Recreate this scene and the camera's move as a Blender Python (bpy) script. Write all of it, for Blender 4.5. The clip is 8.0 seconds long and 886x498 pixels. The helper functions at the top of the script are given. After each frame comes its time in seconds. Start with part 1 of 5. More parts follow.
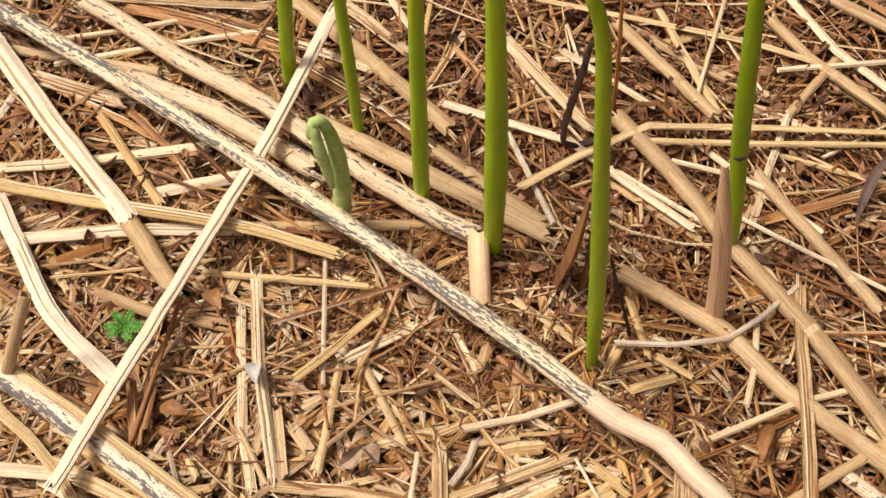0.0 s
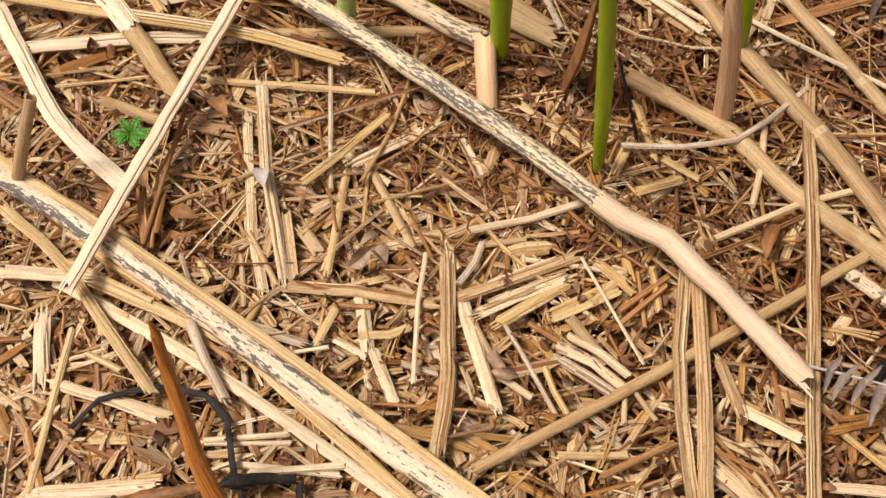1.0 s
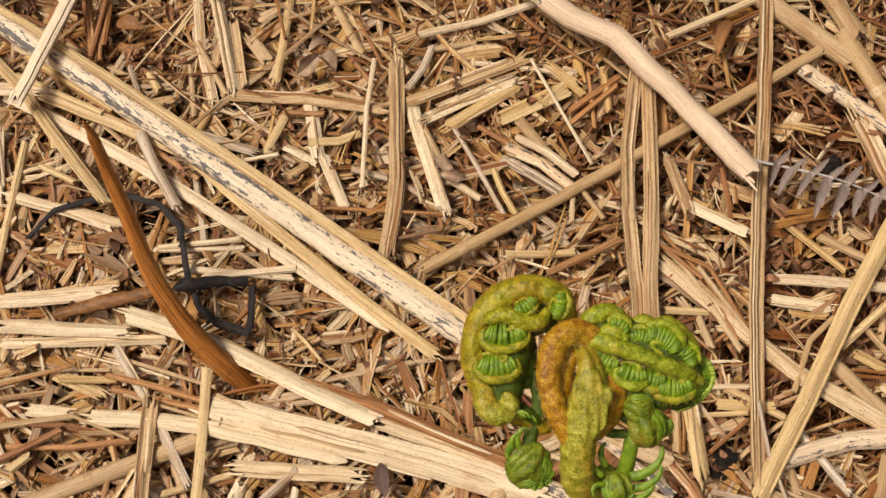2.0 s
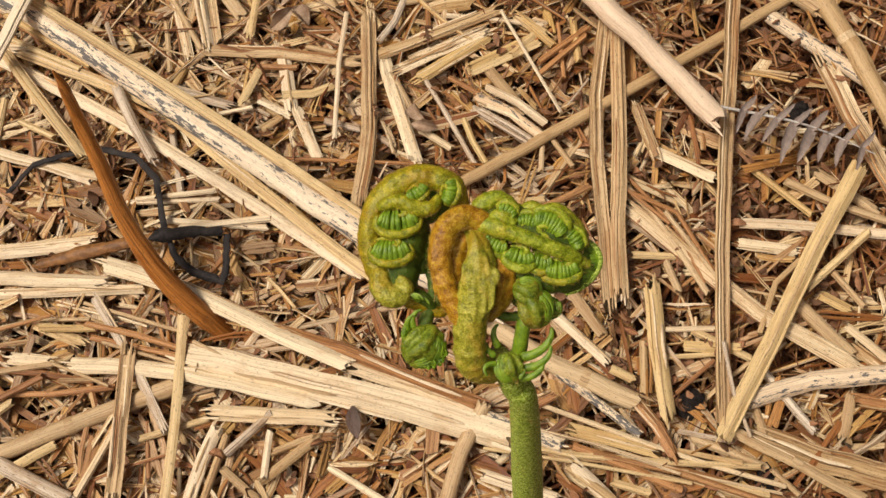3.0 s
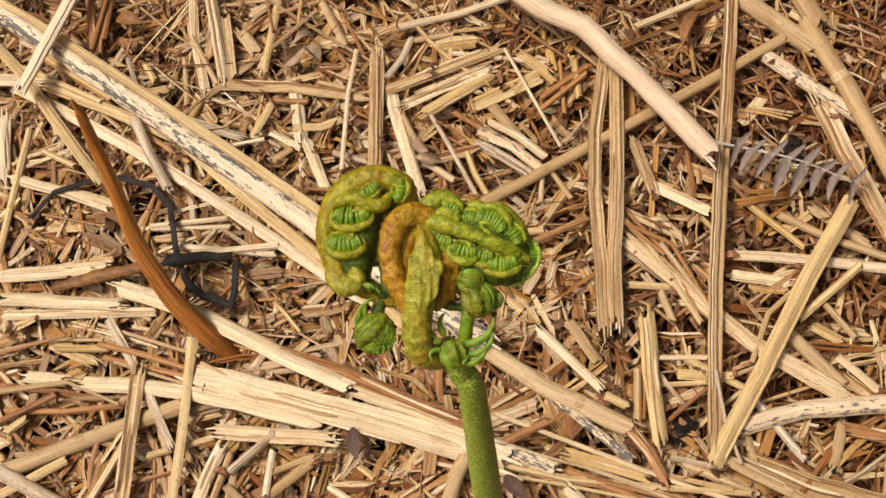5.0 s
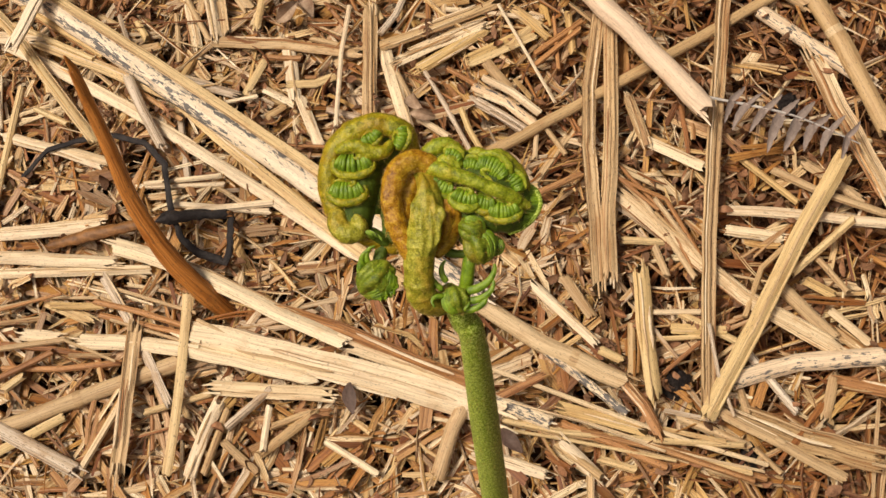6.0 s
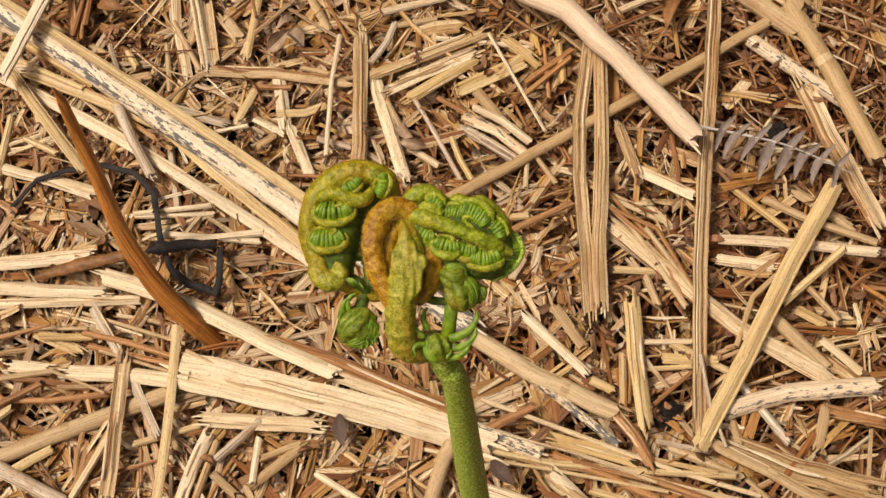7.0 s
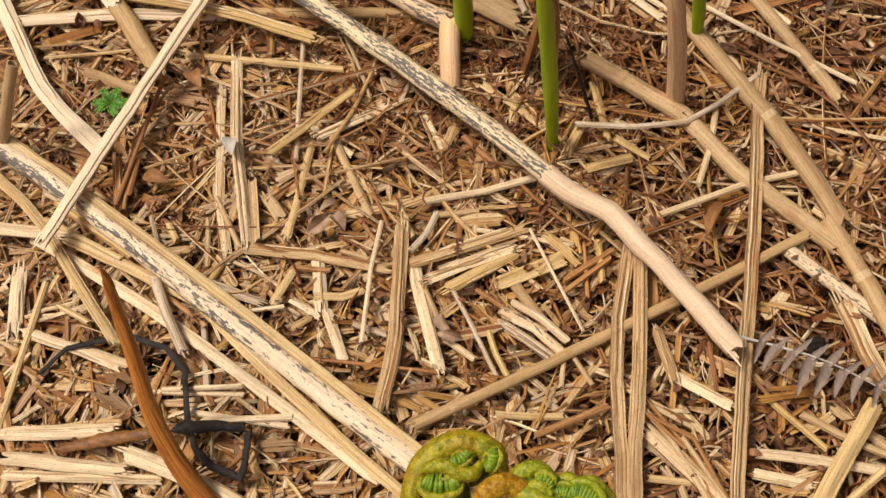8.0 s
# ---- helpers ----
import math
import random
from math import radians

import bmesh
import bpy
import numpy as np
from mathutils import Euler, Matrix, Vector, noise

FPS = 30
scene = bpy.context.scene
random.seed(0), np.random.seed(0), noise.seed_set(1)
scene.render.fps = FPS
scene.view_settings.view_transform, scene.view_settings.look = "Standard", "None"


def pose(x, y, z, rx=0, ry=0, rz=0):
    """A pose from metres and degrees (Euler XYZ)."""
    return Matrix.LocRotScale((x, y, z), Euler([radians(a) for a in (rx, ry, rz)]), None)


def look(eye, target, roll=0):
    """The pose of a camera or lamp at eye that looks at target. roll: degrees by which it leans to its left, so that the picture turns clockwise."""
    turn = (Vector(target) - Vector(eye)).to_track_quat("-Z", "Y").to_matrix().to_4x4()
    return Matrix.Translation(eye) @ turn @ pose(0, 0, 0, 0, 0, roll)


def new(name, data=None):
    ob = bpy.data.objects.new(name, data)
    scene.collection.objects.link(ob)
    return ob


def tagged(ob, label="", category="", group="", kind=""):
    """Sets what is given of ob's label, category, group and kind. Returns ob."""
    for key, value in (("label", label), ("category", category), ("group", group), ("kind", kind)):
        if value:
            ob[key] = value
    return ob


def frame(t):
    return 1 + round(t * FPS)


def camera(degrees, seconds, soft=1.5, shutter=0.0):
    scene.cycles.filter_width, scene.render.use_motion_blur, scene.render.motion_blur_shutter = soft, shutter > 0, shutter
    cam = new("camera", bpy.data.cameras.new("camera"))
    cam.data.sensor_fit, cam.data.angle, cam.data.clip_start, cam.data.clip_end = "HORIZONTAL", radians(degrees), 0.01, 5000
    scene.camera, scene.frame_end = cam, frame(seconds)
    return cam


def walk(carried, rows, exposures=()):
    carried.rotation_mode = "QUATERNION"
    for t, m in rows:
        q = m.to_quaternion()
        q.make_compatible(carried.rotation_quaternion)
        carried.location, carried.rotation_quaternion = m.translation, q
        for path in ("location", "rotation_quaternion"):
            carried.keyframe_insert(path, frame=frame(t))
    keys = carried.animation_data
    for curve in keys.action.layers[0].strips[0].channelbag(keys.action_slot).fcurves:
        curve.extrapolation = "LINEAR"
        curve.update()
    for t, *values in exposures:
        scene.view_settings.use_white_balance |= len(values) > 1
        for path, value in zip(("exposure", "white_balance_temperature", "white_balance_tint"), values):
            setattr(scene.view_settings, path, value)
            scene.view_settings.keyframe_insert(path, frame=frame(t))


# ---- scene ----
# camera and its walk: seconds, eye, yaw, pitch, roll
cam = camera(43.1, 8.0, soft=1.5)
PATH = [
    (0, 0.0029, 0.0016, 0.4998, 0.00, -58.03, 1.65),
    (0.5, -0.0006, -0.0112, 0.4889, -0.02, -61.47, 1.59),
    (1, 0.0039, -0.0195, 0.4894, 0.51, -65.57, 0.71),
    (1.5, 0.0229, -0.0349, 0.4887, 5.15, -69.74, -4.33),
    (2, 0.0361, -0.0401, 0.4837, 3.84, -73.13, -3.75),
    (2.2, 0.0443, -0.0464, 0.4832, 4.48, -73.05, -4.94),
    (3.3, 0.0584, -0.0584, 0.4905, 7.87, -74.12, -8.18),
    (3.5, 0.0620, -0.0596, 0.4935, 8.98, -73.61, -9.12),
    (4, 0.0730, -0.0620, 0.4965, 13.58, -72.32, -13.32),
    (5.3, 0.0705, -0.0742, 0.4987, 10.44, -71.10, -9.92),
    (5.5, 0.0688, -0.0754, 0.4982, 10.57, -72.30, -10.18),
    (6, 0.0699, -0.0743, 0.4990, 10.98, -73.13, -10.73),
    (6.5, 0.0723, -0.0709, 0.4993, 10.31, -72.75, -10.16),
    (7, 0.0725, -0.0687, 0.4990, 9.80, -72.26, -9.74),
    (7.5, 0.0665, -0.0617, 0.4998, 7.65, -70.03, -7.62),
    (8, 0.0497, -0.0466, 0.5036, 6.10, -65.00, -2.83),
]
walk(
    cam,
    [(t, pose(x, y, z, 90 + pitch, 0, yaw) @ pose(0, 0, 0, 0, 0, roll)) for t, x, y, z, yaw, pitch, roll in PATH],
    exposures=[(0.0, 0.05, 6600, 13), (1.0, -0.10, 6750, 14), (2.0, -0.31, 6850, 13), (4.2, -0.25, 6650, 11), (5.3, -0.22, 6950, 12), (8.0, -0.26, 7050, 13)],
)

# world and sun: a bright, thinly overcast day
world = bpy.data.worlds.new("world")
scene.world = world
world.use_nodes = True
wn, wl = world.node_tree.nodes, world.node_tree.links
sky = wn.new("ShaderNodeTexSky")
sky.sky_type, sky.sun_disc = "NISHITA", False
sky.sun_elevation, sky.sun_rotation, sky.dust_density, sky.air_density, sky.ozone_density = radians(65), radians(245), 9.0, 0.6, 0.4
background = wn["Background"]
background.inputs[1].default_value = 0.066
wl.new(sky.outputs[0], background.inputs[0])
sun = new("sun", bpy.data.lights.new("sun", "SUN"))
sun.data.energy, sun.data.angle, sun.data.color = 3.55, radians(15), (1.0, 0.94, 0.86)
sun.matrix_basis = look((-0.62, 0.15, 1.15), (0, 0, 0))


# ---- materials ----
class Nodes:
    """A short way to write node trees."""

    def __init__(self, name, rough=0.6, spec=0.4):
        self.mat = bpy.data.materials.new(name)
        self.mat.use_nodes = True
        self.tree = self.mat.node_tree
        self.out = self.tree.nodes["Principled BSDF"]
        self.out.inputs["Roughness"].default_value = rough
        self.out.inputs["Specular IOR Level"].default_value = spec

    def node(self, kind, **values):
        n = self.tree.nodes.new(kind)
        for key, value in values.items():
            n.inputs[key.replace("_", " ")].default_value = value
        return n

    def link(self, a, b):
        self.tree.links.new(a, b)

    def math(self, op, a, b=0.0):
        n = self.tree.nodes.new("ShaderNodeMath")
        n.operation = op
        for socket, value in zip(n.inputs, (a, b)):
            if isinstance(value, (int, float)):
                socket.default_value = value
            else:
                self.link(value, socket)
        return n.outputs[0]

    def ramp(self, fac, stops, mode="LINEAR"):
        n = self.tree.nodes.new("ShaderNodeValToRGB")
        n.color_ramp.interpolation = mode
        while len(n.color_ramp.elements) < len(stops):
            n.color_ramp.elements.new(0.5)
        for e, (at, c) in zip(n.color_ramp.elements, stops):
            e.position = at
            e.color = (c, c, c, 1) if isinstance(c, (int, float)) else (*c, 1)
        self.link(fac, n.inputs[0])
        return n.outputs[0]

    def mix(self, fac, a, b, mode="MIX"):
        n = self.tree.nodes.new("ShaderNodeMix")
        n.data_type, n.blend_type = "RGBA", mode
        for socket, value in ((n.inputs[0], fac), (n.inputs[6], a), (n.inputs[7], b)):
            if isinstance(value, (int, float)):
                socket.default_value = value
            elif isinstance(value, tuple):
                socket.default_value = (*value, 1)
            else:
                self.link(value, socket)
        return n.outputs[2]

    def noise(self, vector, scale, detail=3.0, rough=0.55):
        n = self.node("ShaderNodeTexNoise", Scale=scale, Detail=detail, Roughness=rough)
        self.link(vector, n.inputs["Vector"])
        return n.outputs["Fac"]

    def scaled(self, vector, x, y, z, shift=None):
        n = self.tree.nodes.new("ShaderNodeVectorMath")
        n.operation = "MULTIPLY_ADD"
        n.inputs[1].default_value = (x, y, z)
        self.link(vector, n.inputs[0])
        if shift is not None:
            c = self.tree.nodes.new("ShaderNodeCombineXYZ")
            for socket in c.inputs:
                self.link(shift, socket)
            self.link(c.outputs[0], n.inputs[2])
        return n.outputs[0]

    def bump(self, height, strength, distance):
        n = self.node("ShaderNodeBump", Strength=strength, Distance=distance)
        self.link(height, n.inputs["Height"])
        self.link(n.outputs[0], self.out.inputs["Normal"])

    def colour(self, socket):
        self.link(socket, self.out.inputs["Base Color"])


def straw_material(name, tones, island=False, spots=0.0, streak=0.5, rough=0.55, line=1.0, split=1.0, bright=1.15, seam=(0.66, 0.53, 0.39)):
    """Dry stalk: a tone for each piece, fibres along its length, brown streaks, dark mould where spots is over 0."""
    m = Nodes(name, rough, 0.35)
    uv = m.node("ShaderNodeTexCoord").outputs["UV"]
    if island:
        rnd = m.node("ShaderNodeNewGeometry").outputs["Random Per Island"]
    else:
        rnd = m.node("ShaderNodeObjectInfo").outputs["Random"]
    shift = m.math("MULTIPLY", rnd, 37.0)
    base = m.ramp(rnd, [((k + 0.5) / len(tones), (c[0] * 1.02, c[1] * 1.0, c[2] * 1.0)) for k, c in enumerate(tones)])
    fibre = m.noise(m.scaled(uv, 45, 3000, 1, shift), 1.0, 2.0)
    band = m.noise(m.scaled(uv, 30, 900, 1, shift), 1.0, 3.0)
    wide = m.noise(m.scaled(uv, 16, 380, 1, shift), 1.0, 4.0, 0.6)
    blot = m.noise(m.scaled(uv, 70, 150, 1, shift), 1.0, 4.0, 0.65)
    lines = m.math("ADD", m.math("MULTIPLY", fibre, 0.5), m.math("MULTIPLY", band, 0.5))
    col = m.mix(m.ramp(lines, [(0.36, 0.0), (0.56, 1.0)]), m.mix(line, base, m.mix(1.0, base, seam, "MULTIPLY")), m.mix(1.0, base, (bright, bright * 0.99, bright * 0.96), "MULTIPLY"))
    col = m.mix(m.math("MULTIPLY", m.ramp(wide, [(0.54, 0.0), (0.66, 1.0)]), streak), col, m.mix(1.0, base, (0.55, 0.34, 0.19), "MULTIPLY"))
    col = m.mix(m.math("MULTIPLY", m.ramp(blot, [(0.54, 0.0), (0.68, 1.0)]), 0.6 * min(1.0, line + 0.1)), col, m.mix(1.0, base, (0.66, 0.46, 0.28), "MULTIPLY"))
    fleck = m.noise(m.scaled(uv, 620, 1700, 1, shift), 1.0, 2.0)
    col = m.mix(m.math("MULTIPLY", m.ramp(fleck, [(0.625, 0.0), (0.67, 1.0)]), 0.75 * min(1.0, line + 0.1)), col, (0.09, 0.055, 0.035))
    crack = m.noise(m.scaled(uv, 11, 1500, 1, shift), 1.0, 2.0, 0.6)
    col = m.mix(m.math("MULTIPLY", m.ramp(crack, [(0.67 - 0.05 * split, 0.0), (0.71 - 0.05 * split, 1.0)]), 0.75 * line), col, (0.13, 0.055, 0.022))
    if spots > 0:
        patch = m.noise(m.scaled(uv, 16, 240, 1, shift), 1.0, 2.0)
        grain = m.noise(m.scaled(uv, 230, 800, 1, shift), 1.0, 4.0, 0.68)
        mould = m.math("ADD", m.math("MULTIPLY", patch, 0.46), m.math("MULTIPLY", grain, 0.54))
        col = m.mix(m.math("MULTIPLY", m.ramp(mould, [(0.0, 0.0), (0.585 - 0.075 * spots, 0.0), (0.594 - 0.075 * spots, 1.0)]), 0.9), col, (0.085, 0.085, 0.09))
    m.colour(col)
    m.bump(m.math("SUBTRACT", m.math("ADD", fibre, m.math("MULTIPLY", wide, 0.8)), m.ramp(crack, [(0.62 - 0.05 * split, 0.0), (0.71 - 0.05 * split, 1.0)])), 0.6, 0.00032)
    return m.mat


PALE = [(0.69, 0.55, 0.34), (0.77, 0.65, 0.45), (0.74, 0.62, 0.43), (0.79, 0.67, 0.45)]
STRAW = [(0.56, 0.38, 0.155), (0.63, 0.47, 0.22), (0.62, 0.475, 0.25), (0.68, 0.52, 0.27)]
TAN = [(0.50, 0.35, 0.175), (0.57, 0.42, 0.235), (0.46, 0.32, 0.165), (0.60, 0.46, 0.27)]
BROWN = [(0.30, 0.145, 0.05), (0.40, 0.21, 0.085), (0.25, 0.115, 0.045), (0.47, 0.28, 0.12)]
GREY = [(0.58, 0.49, 0.37), (0.64, 0.56, 0.44), (0.50, 0.41, 0.30), (0.68, 0.60, 0.47)]
LITTER = [
    (0.20, 0.070, 0.018), (0.56, 0.365, 0.13), (0.75, 0.62, 0.38), (0.34, 0.145, 0.040), (0.62, 0.43, 0.165), (0.83, 0.73, 0.51), (0.26, 0.095, 0.025), (0.52, 0.30, 0.085),
    (0.72, 0.58, 0.33), (0.40, 0.185, 0.052), (0.85, 0.76, 0.55), (0.57, 0.36, 0.115), (0.16, 0.058, 0.017), (0.70, 0.57, 0.36), (0.50, 0.41, 0.30), (0.78, 0.66, 0.41), (0.31, 0.125, 0.034), (0.46, 0.235, 0.068),
]
ROTTEN = [
    (0.10, 0.032, 0.010), (0.23, 0.078, 0.020), (0.33, 0.125, 0.032), (0.15, 0.056, 0.023), (0.40, 0.175, 0.050), (0.25, 0.105, 0.045), (0.45, 0.24, 0.090), (0.12, 0.046, 0.020), (0.34, 0.13, 0.033), (0.52, 0.33, 0.15),
    (0.52, 0.22, 0.045), (0.28, 0.150, 0.080), (0.42, 0.27, 0.14), (0.19, 0.070, 0.022),
]
MAT = {
    "rotten": straw_material("rotting_litter", ROTTEN, island=True, streak=0.4, rough=0.6, bright=0.9),
    "faint": straw_material("faintly_mouldy_stalk", [(0.70, 0.53, 0.33), (0.76, 0.62, 0.43)], streak=0.15, spots=0.42, line=0.45),
    "pale": straw_material("pale_straw", PALE, streak=0.3, line=0.5, split=0.3),
    "straw": straw_material("golden_straw", STRAW, streak=0.4, line=0.65, split=0.5),
    "tan": straw_material("tan_stalk", TAN, streak=0.35, line=0.65, split=0.4),
    "brown": straw_material("brown_stalk", BROWN, streak=0.5, bright=1.45),
    "gray": straw_material("weathered_stalk", GREY, streak=0.25),
    "split": straw_material("split_straw", PALE + TAN, streak=0.9, line=0.9),
    "smooth": straw_material("smooth_stalk", [(0.70, 0.55, 0.39), (0.74, 0.58, 0.41)], streak=0.05, line=0.3),
    "ivory": straw_material("ivory_straw", [(0.84, 0.73, 0.55), (0.80, 0.68, 0.49)], streak=0.2, line=0.3, split=0.2, bright=1.06),
    "mould": straw_material("mould_streaked_stalk", [(0.82, 0.70, 0.50), (0.84, 0.73, 0.55)], streak=0.15, spots=0.62, line=0.4, bright=1.08),
    "spec": straw_material("mouldy_stalk", PALE[1:], streak=0.15, spots=1.0, line=0.5),
    "orange": straw_material("orange_tan_stalk", [(0.84, 0.59, 0.36), (0.80, 0.55, 0.33)], streak=0.2, line=0.35),
    "litter": straw_material("straw_litter", LITTER, island=True, streak=0.7, rough=0.5, line=1.0, bright=1.12, seam=(0.55, 0.36, 0.19)),
    "chip": straw_material("straw_chip", LITTER[1:], streak=0.7, rough=0.55, line=1.0, bright=1.10, seam=(0.58, 0.41, 0.24)),
}


def plain_material(name, dark, light, scale, rough=0.6, spec=0.3, bump=0.4, depth=0.0006, island=False, subsurface=0.0, stretch=1.0, third=None, third_scale=100):
    """A surface of two tones in object space, mixed at two scales, with relief."""
    m = Nodes(name, rough, spec)
    place = m.scaled(m.node("ShaderNodeTexCoord").outputs["Object"], 1, 1, stretch)
    large, small = m.noise(place, scale, 4.0), m.noise(place, scale * 7, 3.0, 0.6)
    mixed = m.math("ADD", m.math("MULTIPLY", large, 0.65), m.math("MULTIPLY", small, 0.35))
    col = m.mix(m.ramp(mixed, [(0.36, 0.0), (0.64, 1.0)]), dark, light)
    if third:
        col = m.mix(m.ramp(m.noise(place, third_scale, 3.0), [(0.50, 0.0), (0.68, 1.0)]), col, m.mix(1.0, m.mix(0.35, third, col), m.ramp(small, [(0.3, 0.6), (0.7, 1.2)]), "MULTIPLY"))
    if island:
        rnd = m.node("ShaderNodeNewGeometry").outputs["Random Per Island"]
        col = m.mix(1.0, col, m.ramp(rnd, [(0.0, (0.55, 0.55, 0.55)), (0.5, (1.0, 0.95, 0.9)), (1.0, (1.5, 1.35, 1.2))]), "MULTIPLY")
    m.colour(col)
    m.bump(m.math("ADD", small, large), bump, depth)
    if subsurface:
        m.out.inputs["Subsurface Weight"].default_value = subsurface
        m.out.inputs["Subsurface Radius"].default_value = (0.002, 0.003, 0.001)
    return m.mat


MAT["soil"] = plain_material("soil", (0.06, 0.026, 0.012), (0.19, 0.090, 0.040), 90, 0.85, 0.15, 1.0, 0.004)
MAT["leaf_litter"] = plain_material("leaf_litter", (0.11, 0.050, 0.024), (0.36, 0.195, 0.105), 160, 0.65, 0.25, 0.5, island=True)
MAT["green_stem"] = plain_material("green_stem", (0.21, 0.35, 0.003), (0.44, 0.58, 0.008), 35, 0.42, 0.45, 0.15, 0.0004, subsurface=0.1, stretch=0.15)
MAT["young_green"] = plain_material("young_green", (0.27, 0.41, 0.07), (0.58, 0.70, 0.30), 60, 0.55, 0.3, 0.3, 0.0004, subsurface=0.1)


def downy_material(name, dark, mid, light, rust, scale, rusty=0.5, sheen=0.04, back=0.0, crisp=1.0):
    """Young fern skin: softly mottled greens under short golden down, with rusty patches; rusty: their share. back: how rusty the outer, lower side of the coil is."""
    m = Nodes(name, 0.46, 0.4)
    place = m.node("ShaderNodeTexCoord").outputs["Object"]
    cloud, mottle, down = m.noise(place, scale * 0.2, 3.0), m.noise(place, scale, 4.0, 0.6), m.noise(place, scale * 4.2, 2.0, 0.6)
    mixed = m.math("ADD", m.math("MULTIPLY", mottle, 0.55), m.math("MULTIPLY", down, 0.45))
    col = m.mix(m.ramp(mixed, [(0.50 - 0.14 / crisp, 0.0), (0.50, 1.0)]), dark, mid)
    col = m.mix(m.ramp(mixed, [(0.50, 0.0), (0.50 + 0.16 / crisp, 1.0)]), col, light)
    patch = m.math("ADD", m.math("MULTIPLY", cloud, 0.75), m.math("MULTIPLY", mottle, 0.25))
    share = m.math("MULTIPLY", m.ramp(patch, [(0.58 - 0.22 * rusty, 0.0), (0.78 - 0.22 * rusty, 1.0)]), 0.75)
    if back:
        split = m.node("ShaderNodeSeparateXYZ")
        m.link(place, split.inputs[0])
        low = m.math("MULTIPLY", m.math("SUBTRACT", 0.0026, split.outputs[2]), 420.0)
        share = m.math("MAXIMUM", share, m.math("MULTIPLY", m.math("MINIMUM", m.math("MAXIMUM", low, 0.0), 1.0), m.math("MULTIPLY", m.ramp(mottle, [(0.3, 0.55), (0.6, 1.0)]), back)))
    col = m.mix(share, col, m.mix(1.0, rust, m.ramp(mixed, [(0.35, 0.7), (0.68, 1.3)]), "MULTIPLY"))
    m.colour(col)
    m.bump(m.math("ADD", m.math("MULTIPLY", mottle, 0.7), down), 0.5, 0.0003)
    m.out.inputs["Subsurface Weight"].default_value = 0.12
    m.out.inputs["Subsurface Radius"].default_value = (0.0015, 0.002, 0.0008)
    m.out.inputs["Sheen Weight"].default_value = sheen
    m.out.inputs["Sheen Roughness"].default_value = 0.4
    m.out.inputs["Sheen Tint"].default_value = (0.85, 0.66, 0.30, 1)
    return m.mat


MAT["stipe"] = downy_material("downy_stipe", (0.12, 0.20, 0.004), (0.285, 0.415, 0.014), (0.66, 0.77, 0.19), (0.32, 0.38, 0.05), 2300, 0.05, 0.04, crisp=2.2)
MAT["downy"] = downy_material("downy_green_gold", (0.085, 0.105, 0.001), (0.27, 0.27, 0.005), (0.54, 0.48, 0.035), (0.40, 0.20, 0.007), 700, 0.28, back=0.6)
MAT["fresh"] = downy_material("downy_fresh_green", (0.085, 0.125, 0.002), (0.255, 0.305, 0.008), (0.52, 0.55, 0.06), (0.38, 0.24, 0.008), 700, 0.24, back=0.5)
MAT["rust"] = downy_material("downy_rust", (0.17, 0.060, 0.001), (0.41, 0.195, 0.006), (0.66, 0.42, 0.04), (0.37, 0.28, 0.010), 700, 0.25)
MAT["gold"] = downy_material("downy_gold", (0.13, 0.125, 0.004), (0.31, 0.30, 0.020), (0.60, 0.53, 0.09), (0.41, 0.20, 0.007), 700, 0.36)
MAT["leaflet"] = plain_material("fresh_leaflet", (0.065, 0.14, 0.003), (0.26, 0.39, 0.020), 700, 0.34, 0.5, 0.4, 0.0003, subsurface=0.05)
MAT["bud"] = downy_material("downy_green_bud", (0.05, 0.085, 0.003), (0.16, 0.215, 0.009), (0.36, 0.42, 0.045), (0.27, 0.165, 0.009), 700, 0.28)
# inner leaf green, darkened further to put the gaps' shade into the colour
MAT["shaded_leaf_core"] = plain_material("inner_leaf_with_shade", (0.030, 0.060, 0.002), (0.10, 0.16, 0.008), 600, 0.5, 0.4, 0.6, 0.0004)
MAT["hair"] = plain_material("golden_down", (0.36, 0.17, 0.025), (0.60, 0.42, 0.12), 300, 0.4, 0.5, 0.0, 0.0001)
MAT["seedling"] = plain_material("seedling_green", (0.04, 0.15, 0.01), (0.11, 0.29, 0.025), 150, 0.5, 0.35, 0.3, subsurface=0.1)
MAT["dead_stem"] = straw_material("rusty_dead_stem", [(0.37, 0.145, 0.03), (0.40, 0.16, 0.035)], streak=0.8, rough=0.3, bright=1.45)
MAT["dark_twig"] = plain_material("dark_twig", (0.012, 0.010, 0.010), (0.045, 0.037, 0.033), 130, 0.65, 0.2, 0.7, 0.0008)
MAT["hook_twig"] = plain_material("dark_brown_twig", (0.022, 0.012, 0.008), (0.085, 0.048, 0.030), 130, 0.6, 0.25, 0.7, 0.0008)
MAT["brown_twig"] = plain_material("brown_twig", (0.09, 0.035, 0.010), (0.40, 0.18, 0.05), 60, 0.55, 0.4, 0.6, 0.0008)
MAT["dry_leaf"] = plain_material("dry_leaf", (0.22, 0.09, 0.03), (0.40, 0.20, 0.08), 90, 0.55, 0.35, 0.5)
MAT["grey_leaf"] = plain_material("grey_leaf", (0.17, 0.125, 0.10), (0.36, 0.285, 0.235), 90, 0.6, 0.3, 0.5)
MAT["brown_flake"] = plain_material("brown_flake", (0.06, 0.035, 0.025), (0.15, 0.095, 0.07), 120, 0.6, 0.3, 0.5)
MAT["collar"] = plain_material("stem_collar", (0.06, 0.07, 0.012), (0.16, 0.15, 0.03), 120, 0.7, 0.25, 0.6)
